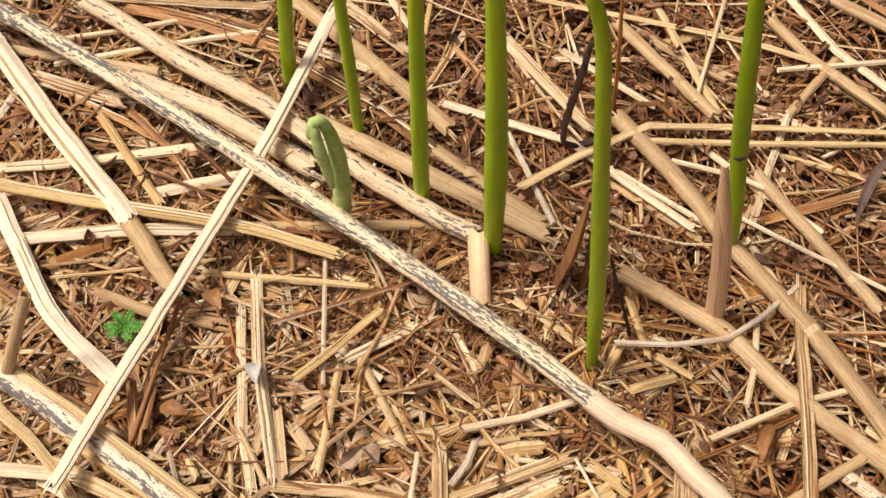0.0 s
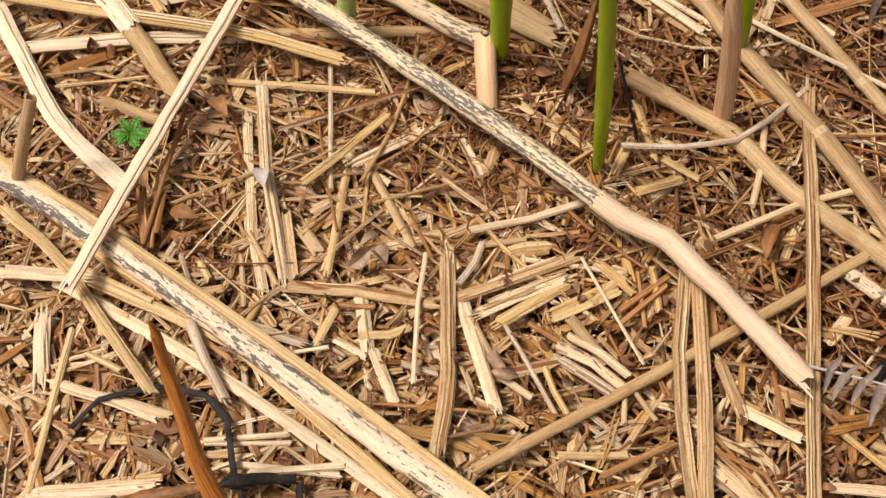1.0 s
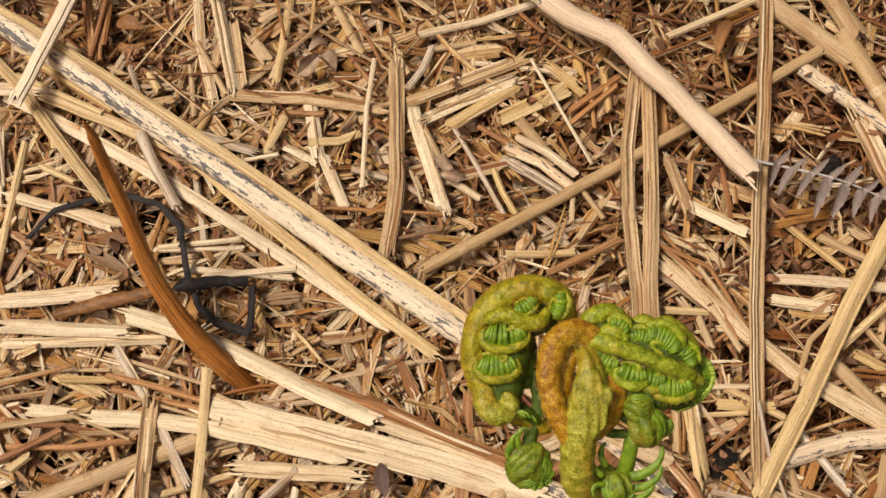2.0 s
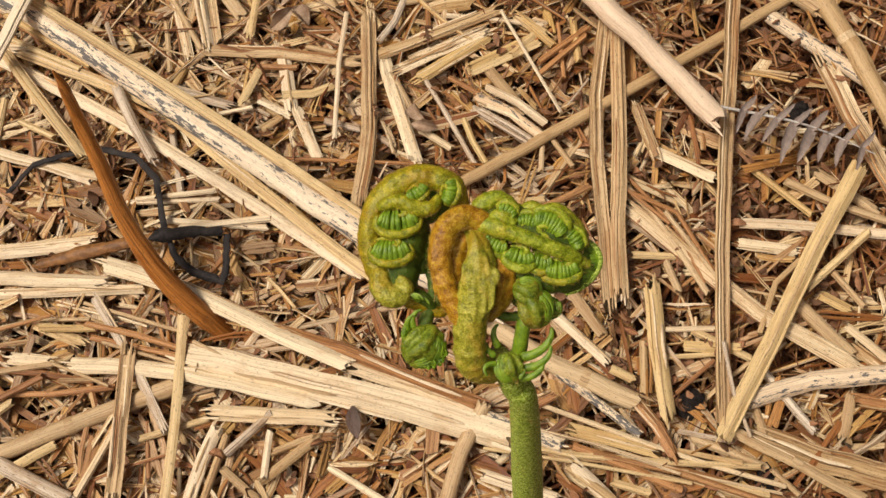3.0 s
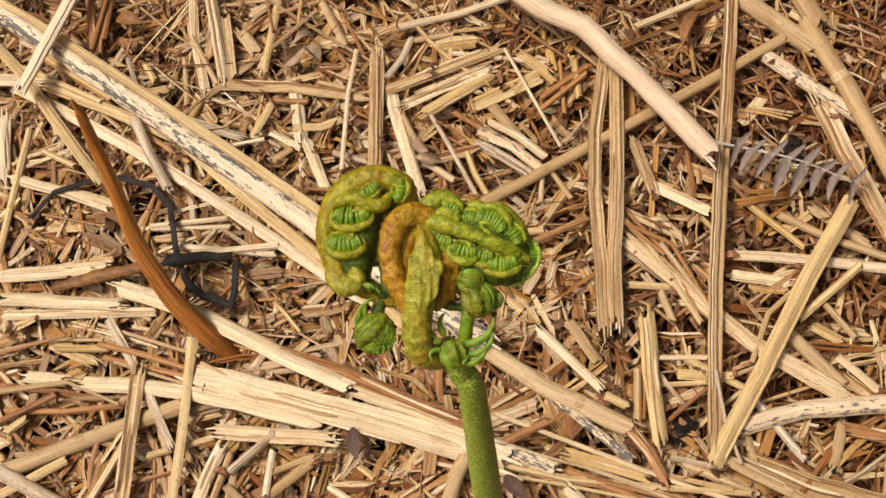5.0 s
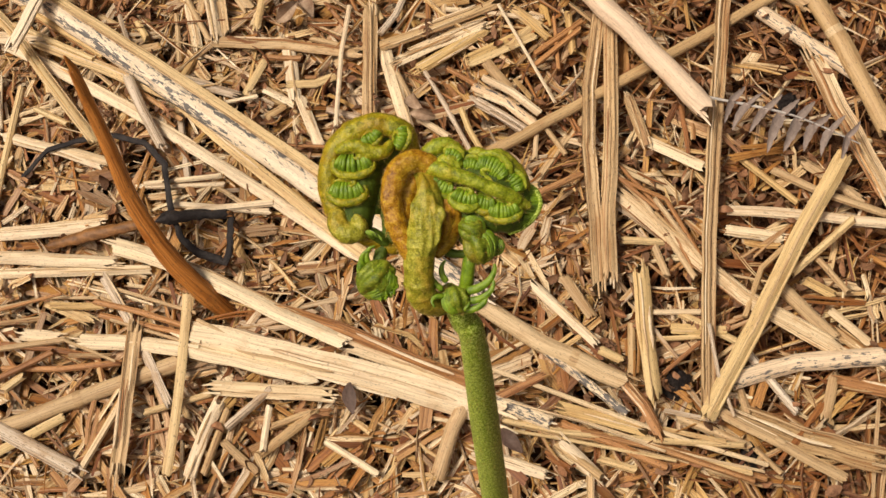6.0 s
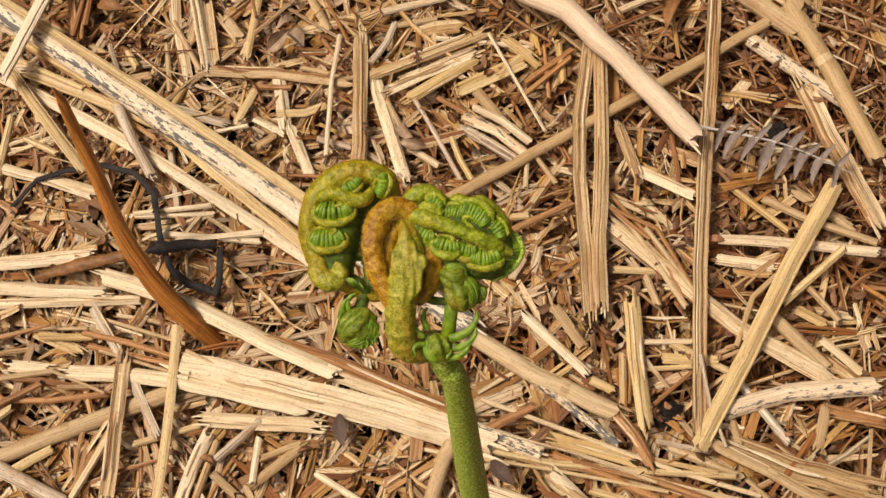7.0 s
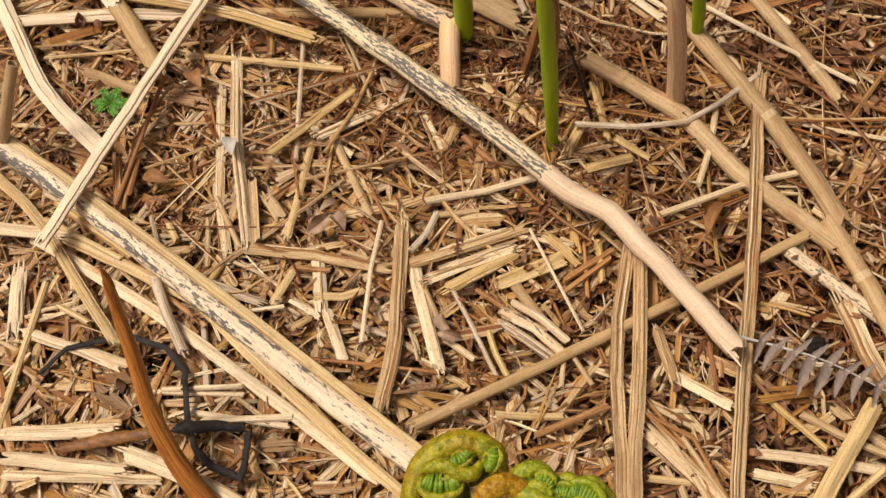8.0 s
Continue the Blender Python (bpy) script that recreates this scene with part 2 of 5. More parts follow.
MAT["pale_leaf"] = plain_material("pale_leaf", (0.42, 0.38, 0.33), (0.60, 0.56, 0.50), 120, 0.6, 0.3, 0.4)
MAT["pink_leaf"] = plain_material("pinkish_dead_leaf", (0.28, 0.17, 0.10), (0.52, 0.38, 0.26), 160, 0.6, 0.3, 0.6)
MAT["char"] = plain_material("charred_crumb", (0.010, 0.008, 0.007), (0.075, 0.058, 0.05), 500, 0.7, 0.2, 1.0, 0.002)


# ---- mesh helpers ----
def mesh_of(name, verts, faces, uvs, material, sharp=50):
    """A mesh from plain lists; uvs has a pair for each vertex."""
    me = bpy.data.meshes.new(name)
    me.from_pydata(verts, [], faces)
    layer = me.uv_layers.new(name="UVMap")
    index = np.empty(len(me.loops), dtype=np.int32)
    me.loops.foreach_get("vertex_index", index)
    layer.data.foreach_set("uv", np.asarray(uvs, dtype=np.float32)[index].ravel())
    me.materials.append(material)
    me.polygons.foreach_set("use_smooth", np.ones(len(me.polygons), dtype=bool))
    me.set_sharp_from_angle(angle=radians(sharp))
    me.update()
    return me


def thing(name, label, category, group="", kind="", me=None, at=None):
    ob = new(name, me)
    if at is not None:
        ob.matrix_basis = at
    return tagged(ob, label, category, group, kind)


def part(name, me, parent, label=""):
    ob = new(name, me)
    ob.parent = parent
    return tagged(ob, label)


def curve_points(points, step):
    """Points along a smooth line through the given ones, about step apart."""
    p = [Vector(q) for q in points]
    p = [p[0] * 2 - p[1]] + p + [p[-1] * 2 - p[-2]]
    out = []
    for a, b, c, d in zip(p, p[1:], p[2:], p[3:]):
        n = max(1, round((c - b).length / step))
        for k in range(n):
            t = k / n
            out.append(0.5 * ((2 * b) + (c - a) * t + (2 * a - 5 * b + 4 * c - d) * t * t + (3 * b - a - 3 * c + d) * t**3))
    return out + [p[-2]]


def straight_points(points, step):
    """The same along straight runs with firm bends."""
    out = []
    for b, c in zip(points, points[1:]):
        b, c = Vector(b), Vector(c)
        n = max(1, round((c - b).length / step))
        out += [b.lerp(c, k / n) for k in range(n)]
    return out + [Vector(points[-1])]


def sweep(line, size, profile, rng, ragged=0.0, hollow=False, up=(0, 0, 1), twist=0.0, round_ends=False):
    """Verts, faces and uvs of a profile (list of x, y in units of size) swept along line. size: one number for each point."""
    verts, faces, uvs, far = [], [], [], 0.0
    n = len(profile)
    around = [0.0]
    for (ax, ay), (bx, by) in zip(profile, profile[1:]):
        around.append(around[-1] + math.hypot(bx - ax, by - ay))
    side = None
    for k, q in enumerate(line):
        ahead = (line[min(k + 1, len(line) - 1)] - line[max(k - 1, 0)]).normalized()
        if side is None:
            side = ahead.cross(Vector(up))
            if side.length < 1e-4:
                side = ahead.cross(Vector((1, 0, 0)))
        side = (side - ahead * side.dot(ahead)).normalized()
        if twist:
            side = Matrix.Rotation(twist / len(line), 3, ahead) @ side
        above = side.cross(ahead)
        if k:
            far += (q - line[k - 1]).length
        end = -1 if k == 0 else 1 if k == len(line) - 1 else 0
        for j, (x, y) in enumerate(profile):
            out = ahead * (end * ragged * size[k] * rng.uniform(-1.0, 0.5)) if end and ragged else Vector((0, 0, 0))
            verts.append(q + side * (x * size[k]) + above * (y * size[k]) + out)
            uvs.append((far, around[j] * size[k]))
    for k in range(len(line) - 1):
        for j in range(n):
            a, b = k * n + j, k * n + (j + 1) % n
            faces.append((a, b, b + n, a + n))
    last = (len(line) - 1) * n
    if hollow:
        for first, away, flip in ((0, line[1] - line[0], False), (last, line[-2] - line[-1], True)):
            away = away.normalized()
            at, s = line[0 if first == 0 else -1], size[0 if first == 0 else -1]
            base = len(verts)
            for inset, deep in ((0.74, 0.0), (0.70, 1.3)):
                for j in range(n):
                    verts.append(at + (Vector(verts[first + j]) - at) * inset + away * deep * s)
                    uvs.append(uvs[first + j])
            for a0, b0 in ((first, base), (base, base + n)):
                for j in range(n):
                    face = (a0 + j, a0 + (j + 1) % n, b0 + (j + 1) % n, b0 + j)
                    faces.append(face if flip else face[::-1])
            cap = tuple(range(base + n, base + 2 * n))
            faces.append(cap if flip else cap[::-1])
    elif round_ends:
        for first, away, flip in ((0, line[0] - line[1], False), (last, line[-1] - line[-2], True)):
            away = away.normalized()
            at, s, base = line[0 if first == 0 else -1], size[0 if first == 0 else -1], len(verts)
            for j in range(n):
                verts.append(at + (Vector(verts[first + j]) - at) * 0.66 + away * 0.36 * s)
                uvs.append(uvs[first + j])
            for j in range(n):
                face = (first + j, first + (j + 1) % n, base + (j + 1) % n, base + j)
                faces.append(face if flip else face[::-1])
            cap = tuple(range(base, base + n))
            faces.append(cap if flip else cap[::-1])
    else:
        faces.append(tuple(range(n))[::-1])
        faces.append(tuple(range(last, last + n)))
    return verts, faces, uvs


def ring(n, wide=0.5, high=0.5):
    return [(wide * math.cos(2 * math.pi * k / n), high * math.sin(2 * math.pi * k / n)) for k in range(n)]


def arch(rise, thick, n=6, rng=None, ridge=0.0):
    """A split stalk: an arched strip, one unit wide, with ridges along it."""
    top = [(-0.5 + k / n, rise * (1 - (2 * k / n - 1) ** 2) + (rng.uniform(-ridge, ridge) if rng else 0)) for k in range(n + 1)]
    return [(x, y) for x, y in top] + [(x * 0.94, y - thick) for x, y in reversed(top)]


def tube_mesh(name, points, sizes, material, n=10, step=0.002, seed=1, flat=1.0, round_ends=True, wobble=0.03, lumps=0.0, pitch=9):
    """A bent, tapering rod: sizes are its thicknesses, spread evenly along it."""
    rng = random.Random(seed)
    line = curve_points(points, step)
    size = [float(np.interp(k / (len(line) - 1), np.linspace(0, 1, len(sizes)), sizes)) * (1 + rng.uniform(-wobble, wobble)) * (1 + lumps * (abs(math.sin(math.pi * k / pitch)) - 0.5)) for k in range(len(line))]
    v, f, u = sweep(line, size, ring(n, 0.5, 0.5 * flat), rng, round_ends=round_ends)
    return mesh_of(name, v, f, u, material, 60)


class Pile:
    """Gathers many small shapes into one mesh."""

    def __init__(self):
        self.verts, self.faces, self.uvs = [], [], []

    def add(self, shape):
        v, f, u = shape
        base = len(self.verts)
        self.verts += v
        self.faces += [tuple(i + base for i in face) for face in f]
        self.uvs += u

    def mesh(self, name, material, sharp=50):
        return mesh_of(name, self.verts, self.faces, self.uvs, material, sharp)


# ---- ground ----
def soil_height(x, y):
    return -0.022 + 0.005 * noise.noise((x * 9, y * 9, 0.3)) + 0.003 * noise.noise((x * 40, y * 40, 1.7))


def build_ground():
    """One sheet: fine near the fern, then wider and wider rings out to the horizon."""
    edges = sorted(set([round(-0.6 + 0.02 * k, 4) for k in range(71)] + [s * d for s in (-1, 1) for d in (1.2, 2, 4, 10, 40, 150, 600, 2000)]))
    verts = [(x, y + 0.2, soil_height(x, y + 0.2)) for y in edges for x in edges]
    n = len(edges)
    faces = [(j * n + k, j * n + k + 1, (j + 1) * n + k + 1, (j + 1) * n + k) for j in range(n - 1) for k in range(n - 1)]
    me = mesh_of("ground", verts, faces, [(v[0], v[1]) for v in verts], MAT["soil"])
    return thing("ground", "dark brown soil under a mat of straw", "ground", kind="structure", me=me)


ground = build_ground()


# ---- straw stalks lying on the mat ----
STRAW_LABEL = {
    "ivory": "smooth ivory white dry straw stalk on the mulch",
    "pale": "pale cream dry straw stalk lying on the mulch",
    "straw": "golden yellow dry straw stalk lying on the mulch",
    "tan": "tan dry reed stalk lying on the mulch",
    "brown": "reddish brown weathered stalk lying on the mulch",
    "gray": "greyish weathered dry stalk lying on the mulch",
    "split": "split straw strip with brown streaks on the mulch",
    "smooth": "smooth pinkish cream stalk broken at a kink",
    "faint": "thick tan stalk with faint grey mould flecks",
    "mould": "thick ivory stalk with grey streaks of mould",
    "spec": "thick pale stalk mottled with dark grey mould",
}
straw_count = 0


def straw(kind, wide, high, *plan, ends=None):
    """A stalk wide millimetres across through the points of the plan (millimetres), high millimetres above the mat."""
    global straw_count
    straw_count += 1
    rng = random.Random(straw_count)
    w = wide / 1000
    lift = ends or (high, high)
    if ends is None and rng.random() < 0.5:
        lift = (high + rng.uniform(-2, 2), high + rng.uniform(-2, 2))
    count = len(plan) - 1
    pts = [(x / 1000, y / 1000, (lift[0] + (lift[1] - lift[0]) * k / count) / 1000) for k, (x, y) in enumerate(plan)]
    line = curve_points(pts, 0.005) if rng.random() < 0.6 and count > 2 else straight_points(pts, 0.005)
    mid = Vector(pts[0])
    start = rng.uniform(0, 9)
    bow = w * 0.06
    line = [q + Vector((noise.noise((start + k * 0.35, 0, 0)), noise.noise((0, start + k * 0.35, 0)), 0.6 * noise.noise((0, 0, start + k * 0.3)))) * bow - mid for k, q in enumerate(line)]
    size = [w * (1 + 0.10 * noise.noise((start, k * 0.22, 3.0))) for k in range(len(line))]
    if kind in ("tan", "spec", "mould", "gray", "smooth", "faint") and wide > 5:
        joint = rng.randrange(6, 14)
        for k in range(len(line)):
            if k % 16 == joint % 16:
                size[k] *= 1.06
        shape = sweep(line, size, [(x * s, y * s) for (x, y), s in ((q, rng.uniform(0.95, 1.03)) for q in ring(14, 0.5, 0.40))], rng, ragged=0.3, hollow=True)
    elif wide < 4:
        shape = sweep(line, size, ring(7, 0.5, 0.42), rng, ragged=0.4)
    elif kind in ("split", "brown"):
        shape = sweep(line, size, arch(rng.choice((0.14, 0.22, -0.10)), 0.09, 11, rng, 0.05), rng, ragged=0.7, twist=rng.uniform(-0.5, 0.5))
    else:
        shape = sweep(line, size, arch(rng.uniform(0.14, 0.28), rng.uniform(0.10, 0.22), 8, rng, 0.03), rng, ragged=rng.choice((0.3, 0.8)), twist=rng.uniform(-0.4, 0.4))
    me = mesh_of("straw_stalk", *shape, MAT[kind], 42)
    ob = thing("straw_stalk", STRAW_LABEL[kind], "straw", "straw stalks on the mulch", me=me, at=Matrix.Translation(mid))
    if wide > 5:
        for end, other in ((0, 1), (-1, -2)):
            away = (line[end] - line[other]).normalized()
            across = away.cross(Vector((0, 0, 1))).normalized()
            frayed = Pile()
            for _ in range(rng.randrange(2, 4)):
                at = line[end] + across * rng.uniform(-0.42, 0.42) * w + Vector((0, 0, rng.uniform(0.0, 0.2) * w))
                long = w * rng.uniform(0.15, 0.8)
                tip = at + away * long + across * rng.uniform(-0.2, 0.2) * long + Vector((0, 0, rng.uniform(-0.2, 0.25) * long))
                frayed.add(sweep([at - away * w * 0.6, at.lerp(tip, 0.4), tip], [w * 0.15, w * 0.13, w * 0.05], ring(5, 0.5, 0.25), rng))
            part("frayed_end", frayed.mesh("frayed_end", MAT[kind]), ob)
    if wide > 4.4 and kind not in ("smooth", "spec", "mould", "faint") and len(line) > 4:
        for _ in range(rng.randrange(2, 5)):
            a = rng.randrange(0, len(line) // 2)
            b = min(len(line), a + max(3, round(len(line) * rng.uniform(0.3, 0.8))))
            left, drift, strip = rng.uniform(-0.46, 0.46), rng.uniform(-0.12, 0.12), rng.uniform(0.07, 0.20)
            run = []
            for k in range(a, b):
                ahead = (line[min(k + 1, len(line) - 1)] - line[max(k - 1, 0)]).normalized()
                off = left + drift * (k - a) / (b - a)
                run.append(line[k] + ahead.cross(Vector((0, 0, 1))) * (off * w) + Vector((0, 0, 0.24 * (1 - 4 * off * off) * w + 0.0003)))
            taper = [strip * w * (0.45 if k in (0, len(run) - 1) else rng.uniform(0.85, 1.1)) for k in range(len(run))]
            tone = rng.choice((kind, kind, "tan", "split", "pale", "brown") if kind in ("split", "brown") else (kind, kind, kind, "pale", "tan", "split"))
            part("splinter", mesh_of("splinter", *sweep(run, taper, [(-0.5, 0), (-0.2, 0.24), (0.25, 0.2), (0.5, 0), (0.0, -0.5)], rng, ragged=2.0), MAT[tone], 40), ob)
    if kind in ("tan", "spec") and len(line) > 12:
        k = rng.randrange(4, len(line) - 4)
        part("joint", mesh_of("joint", *sweep([line[k - 1].lerp(line[k], 0.6), line[k], line[k].lerp(line[k + 1], 0.4)], [size[k] * 1.0, size[k] * 1.07, size[k] * 1.0], ring(14, 0.5, 0.41), rng), MAT[kind], 60), ob)
    return ob


straw("spec", 10.5, 20, (-272, 464), (-158, 391), (-51, 317), (32, 255), (80, 215))
straw("smooth", 11.0, 21, (74, 220), (86, 210), (105, 201), (133, 169), (162, 134))
straw("faint", 11.2, 12, (-213, 472), (-198, 463), (-148, 427), (-99, 398), (-61, 368), (-31, 346), (3, 324), (21, 314))
straw("ivory", 7.4, 22, (-64, 463), (-91, 372), (-109, 324), (-126, 279), (-148, 221), (-167, 170))
straw("ivory", 11.7, 13, (-266, 447), (-209, 375), (-159, 317))
straw("tan", 10.9, 11, (-160, 318), (-132, 279))
straw("ivory", 9.0, 11, (-234, 334), (-211, 296), (-187, 260), (-152, 228))
straw("ivory", 7.1, 6, (-213, 308), (-163, 316), (-102, 320))
straw("tan", 6.5, 4, (-102, 321), (-52, 324), (19, 328))
straw("straw", 7.0, 12, (-235, 339), (-179, 329), (-104, 317), (-50, 301))
straw("pale", 6.2, 3, (-240, 355), (-185, 362), (-127, 373))
straw("mould", 11.4, 10, (-218, 236), (-167, 205), (-96, 156), (-53, 126), (-7, 94), (24, 73), (59, 48))
straw("straw", 5.3, 13, (-216, 241), (-167, 210), (-117, 177), (-64, 141), (-7, 101), (39, 68))
straw("straw", 5.7, 7, (-167, 182), (-112, 159), (-90, 149), (-62, 124), (-7, 79), (24, 56))
straw("pale", 5.8, 5, (-176, 179), (-117, 147), (-61, 112), (3, 69))
straw("straw", 5.7, 10, (-209, 216), (-177, 189), (-152, 158), (-126, 126))
straw("pale", 6.8, 9, (-206, 183), (-159, 181))
straw("pale", 4.9, 3, (-180, 180), (-159, 172), (-130, 154), (-90, 134))
straw("straw", 4.9, 11, (43, 347), (74, 368), (115, 391), (178, 392), (253, 391))
straw("straw", 3.7, 9, (112, 382), (174, 382), (252, 384))
straw("tan", 7.8, 6, (102, 472), (129, 436), (154, 402))
straw("tan", 9.9, 8, (97, 400), (126, 360), (152, 317), (192, 258), (219, 207))
straw("tan", 10.0, 6, (93, 300), (117, 285), (144, 267), (170, 235), (217, 195))
straw("gray", 3.1, 10, (88, 256), (119, 256), (145, 260), (163, 273), (183, 291))
straw("split", 6.8, 9, (184, 293), (181, 268), (177, 215), (169, 142), (166, 118), (161, 65), (157, -3))
straw("straw", 5.0, 5, (127, 489), (156, 406))
straw("pale", 2.6, 8, (170, 496), (143, 411))
straw("straw", 4.0, 7, (56, 490), (122, 474), (179, 459), (215, 445))
straw("tan", 7.2, 6, (195, 478), (213, 449), (257, 404))
straw("pale", 5.3, 5, (208, 500), (231, 456), (261, 423))
straw("tan", 8.8, 6, (228, 503), (270, 472))
straw("pale", 3.6, 8, (194, 438), (264, 447))
straw("pale", 5.2, 7, (1, 406), (71, 382), (104, 352), (135, 326))
straw("split", 9.0, 6, (36, 456), (86, 388))
straw("pale", 4.6, 5, (69, 450), (121, 409))
straw("tan", 7.9, 5, (-3, 373), (55, 327))
straw("gray", 3.4, 6, (37, 387), (61, 327))
straw("pale", 3.3, 5, (93, 366), (144, 329))
straw("tan", 4.2, 4, (93, 356), (139, 322))
straw("tan", 7.7, 7, (171, 362), (202, 315), (225, 281))
straw("pale", 2.6, 9, (157, 335), (191, 314), (234, 289))
straw("pale", 3.0, 9, (126, 369), (159, 360), (179, 350))
straw("brown", 10.0, 4, (-188, 475), (-143, 464), (-99, 448))
straw("split", 7.4, 7, (-207, 481), (-136, 476), (-106, 475))
straw("split", 10.2, 5, (-235, 419), (-178, 403))
straw("tan", 6.5, 3, (-252, 440), (-163, 426))
straw("faint", 12.6, 6, (-181, 420), (-128, 397), (-67, 358))
straw("straw", 5.2, 7, (-190, 391), (-147, 332))
straw("brown", 5.0, 6, (-174, 395), (-147, 369))
straw("pale", 7.3, 5, (-153, 341), (-106, 353))
straw("brown", 8.3, 4, (-99, 445), (-34, 402), (6, 366))
straw("tan", 9.8, 4, (-95, 489), (-48, 444), (-17, 413), (6, 389))
straw("split", 8.7, 6, (-61, 482), (-18, 442))
straw("tan", 11.0, 6, (-70, 391), (-32, 371), (58, 320))
straw("brown", 2.4, 12, (-126, 272), (-132, 238), (-139, 197))
straw("brown", 1.9, 9, (-124, 269), (-137, 236), (-135, 196))
straw("split", 4.9, 4, (-98, 274), (-89, 205), (-81, 176))
straw("split", 6.1, 6, (-92, 293), (-85, 241), (-71, 180))
straw("straw", 4.7, 9, (-67, 231), (-49, 248), (-27, 271))
straw("pale", 5.6, 5, (-44, 245), (-10, 265))
straw("straw", 3.7, 5, (-120, 292), (-34, 286))
straw("gray", 2.5, 6, (-58, 308), (-53, 230))
straw("straw", 4.0, 5, (-46, 242), (-52, 185))
straw("tan", 4.1, 4, (-37, 248), (-12, 201))
straw("tan", 6.2, 4, (-172, 280), (-137, 266))
straw("pale", 3.5, 7, (131, 208), (177, 229), (206, 237))
straw("pale", 3.3, 5, (161, 271), (157, 247), (150, 225))
straw("pale", 3.8, 6, (14, 210), (44, 217), (71, 227))
straw("straw", 4.2, 5, (98, 284), (106, 250))
straw("straw", 5.0, 6, (84, 240), (92, 259))
straw("straw", 4.4, 5, (109, 252), (127, 242))
straw("straw", 4.9, 5, (95, 233), (118, 240))
straw("split", 5.8, 5, (10, 176), (38, 187), (67, 199))
straw("split", 7.1, 4, (26, 173), (60, 188))
straw("pale", 1.6, 9, (67, 196), (82, 167), (94, 144))
straw("straw", 4.2, 3, (52, 169), (81, 185))
straw("straw", 5.3, 4, (74, 196), (88, 185))
straw("brown", 3.2, 4, (84, 171), (108, 189))
straw("tan", 5.6, 7, (202, 201), (164, 178), (109, 146), (58, 117), (17, 95))
straw("split", 6.7, 8, (117, 200), (110, 152), (109, 122), (111, 86), (112, 52))
straw("split", 6.7, 9, (121, 196), (120, 146), (119, 116), (117, 86), (117, 57))
straw("faint", 7.4, 4, (192, 194), (214, 176), (243, 153))
straw("gray", 5.1, 11, (-112, 158), (-103, 140), (-93, 123))
straw("pale", 7.2, 3, (-183, 165), (-178, 131))
straw("straw", 3.8, 5, (-167, 156), (-171, 120), (-175, 81))
straw("pale", 4.3, 4, (-149, 126), (-117, 117))
straw("pale", 2.5, 5, (-102, 106), (-64, 109))
straw("pale", 5.9, 4, (-177, 81), (-120, 86))
straw("split", 7.2, 6, (4, 196), (5, 161), (5, 129), (1, 101))
straw("pale", 6.4, 5, (11, 176), (17, 155), (27, 122))
straw("pale", 2.4, 9, (-6, 197), (-9, 171), (-10, 132))
straw("split", 4.4, 6, (-74, 219), (-67, 183))
straw("split", 6.0, 5, (-73, 180), (-38, 178), (1, 172))
straw("pale", 6.5, 4, (-37, 181), (-31, 149))
straw("pale", 5.3, 4, (-29, 150), (-18, 124))
straw("straw", 4.0, 5, (-55, 151), (-47, 170))
straw("gray", 4.9, 3, (-93, 162), (-59, 152))
straw("brown", 1.8, 6, (-35, 124), (27, 121))
straw("pale", 2.6, 4, (-106, 105), (-63, 106))
straw("pale", 3.6, 4, (-81, 92), (-38, 96))
straw("pale", 3.1, 3, (-87, 96), (-40, 92))
straw("pale", 5.3, 4, (-173, 131), (-143, 123), (-123, 116))
straw("pale", 8.1, 9, (-111, 74), (-78, 63), (-49, 50), (-31, 41), (-1, 28))
straw("brown", 7.4, 8, (-34, 43), (-6, 35), (29, 20), (56, 10))
straw("pale", 7.4, 7, (-1, 28), (29, 18), (55, 6))
straw("pale", 7.0, 7, (-125, 29), (-97, 28), (-72, 25), (-15, 12))
straw("pale", 12.4, 6, (-74, 33), (-31, 23), (19, 11), (68, -4))
straw("pale", 6.9, 5, (-61, 8), (-7, 5))
straw("pale", 6.7, 4, (-169, 70), (-112, 67))
straw("pale", 5.2, 5, (-170, 80), (-121, 84))
straw("pale", 4.6, 3, (-168, 62), (-95, 64))
straw("split", 6.9, 9, (-98, 37), (-99, 6), (-100, -30))
straw("straw", 4.4, 8, (-75, 51), (-75, 25), (-76, -4), (-78, -31))
straw("tan", 7.5, 4, (-159, -11), (-118, 5), (-77, 20))
straw("straw", 4.2, 5, (-158, -22), (-128, -5))
straw("gray", 4.5, 7, (-116, 60), (-97, 31), (-80, 0))
straw("gray", 3.9, 7, (-54, -10), (-34, 8))
straw("pale", 5.9, 5, (-69, -31), (-64, -13), (-58, 2))
straw("tan", 3.4, 4, (-63, -30), (-54, -1))
straw("gray", 6.9, 5, (-159, -10), (-120, -29))
straw("tan", 3.7, 4, (-55, -16), (-39, -29))
straw("tan", 4.4, 4, (-38, -21), (-14, -2))
straw("pale", 3.2, 5, (-10, -15), (15, -30))
straw("tan", 8.4, 6, (52, 51), (83, 30), (122, 11))
straw("brown", 5.3, 7, (121, 12), (130, 1), (137, -13))
straw("spec", 3.9, 6, (66, 42), (93, 21), (123, -3))
straw("pale", 4.7, 5, (82, 56), (110, 29))
straw("straw", 7.6, 7, (131, 63), (132, 35), (135, 4))
straw("straw", 7.9, 11, (225, 115), (203, 79), (178, 33), (156, -5))
straw("faint", 8.3, 6, (169, 12), (197, 20), (236, 23))
straw("tan", 4.8, 7, (160, -1), (187, -15), (214, -30))
straw("split", 11.0, 5, (172, -3), (200, -14), (232, -23))
straw("gray", 4.1, 5, (177, 24), (196, -2))
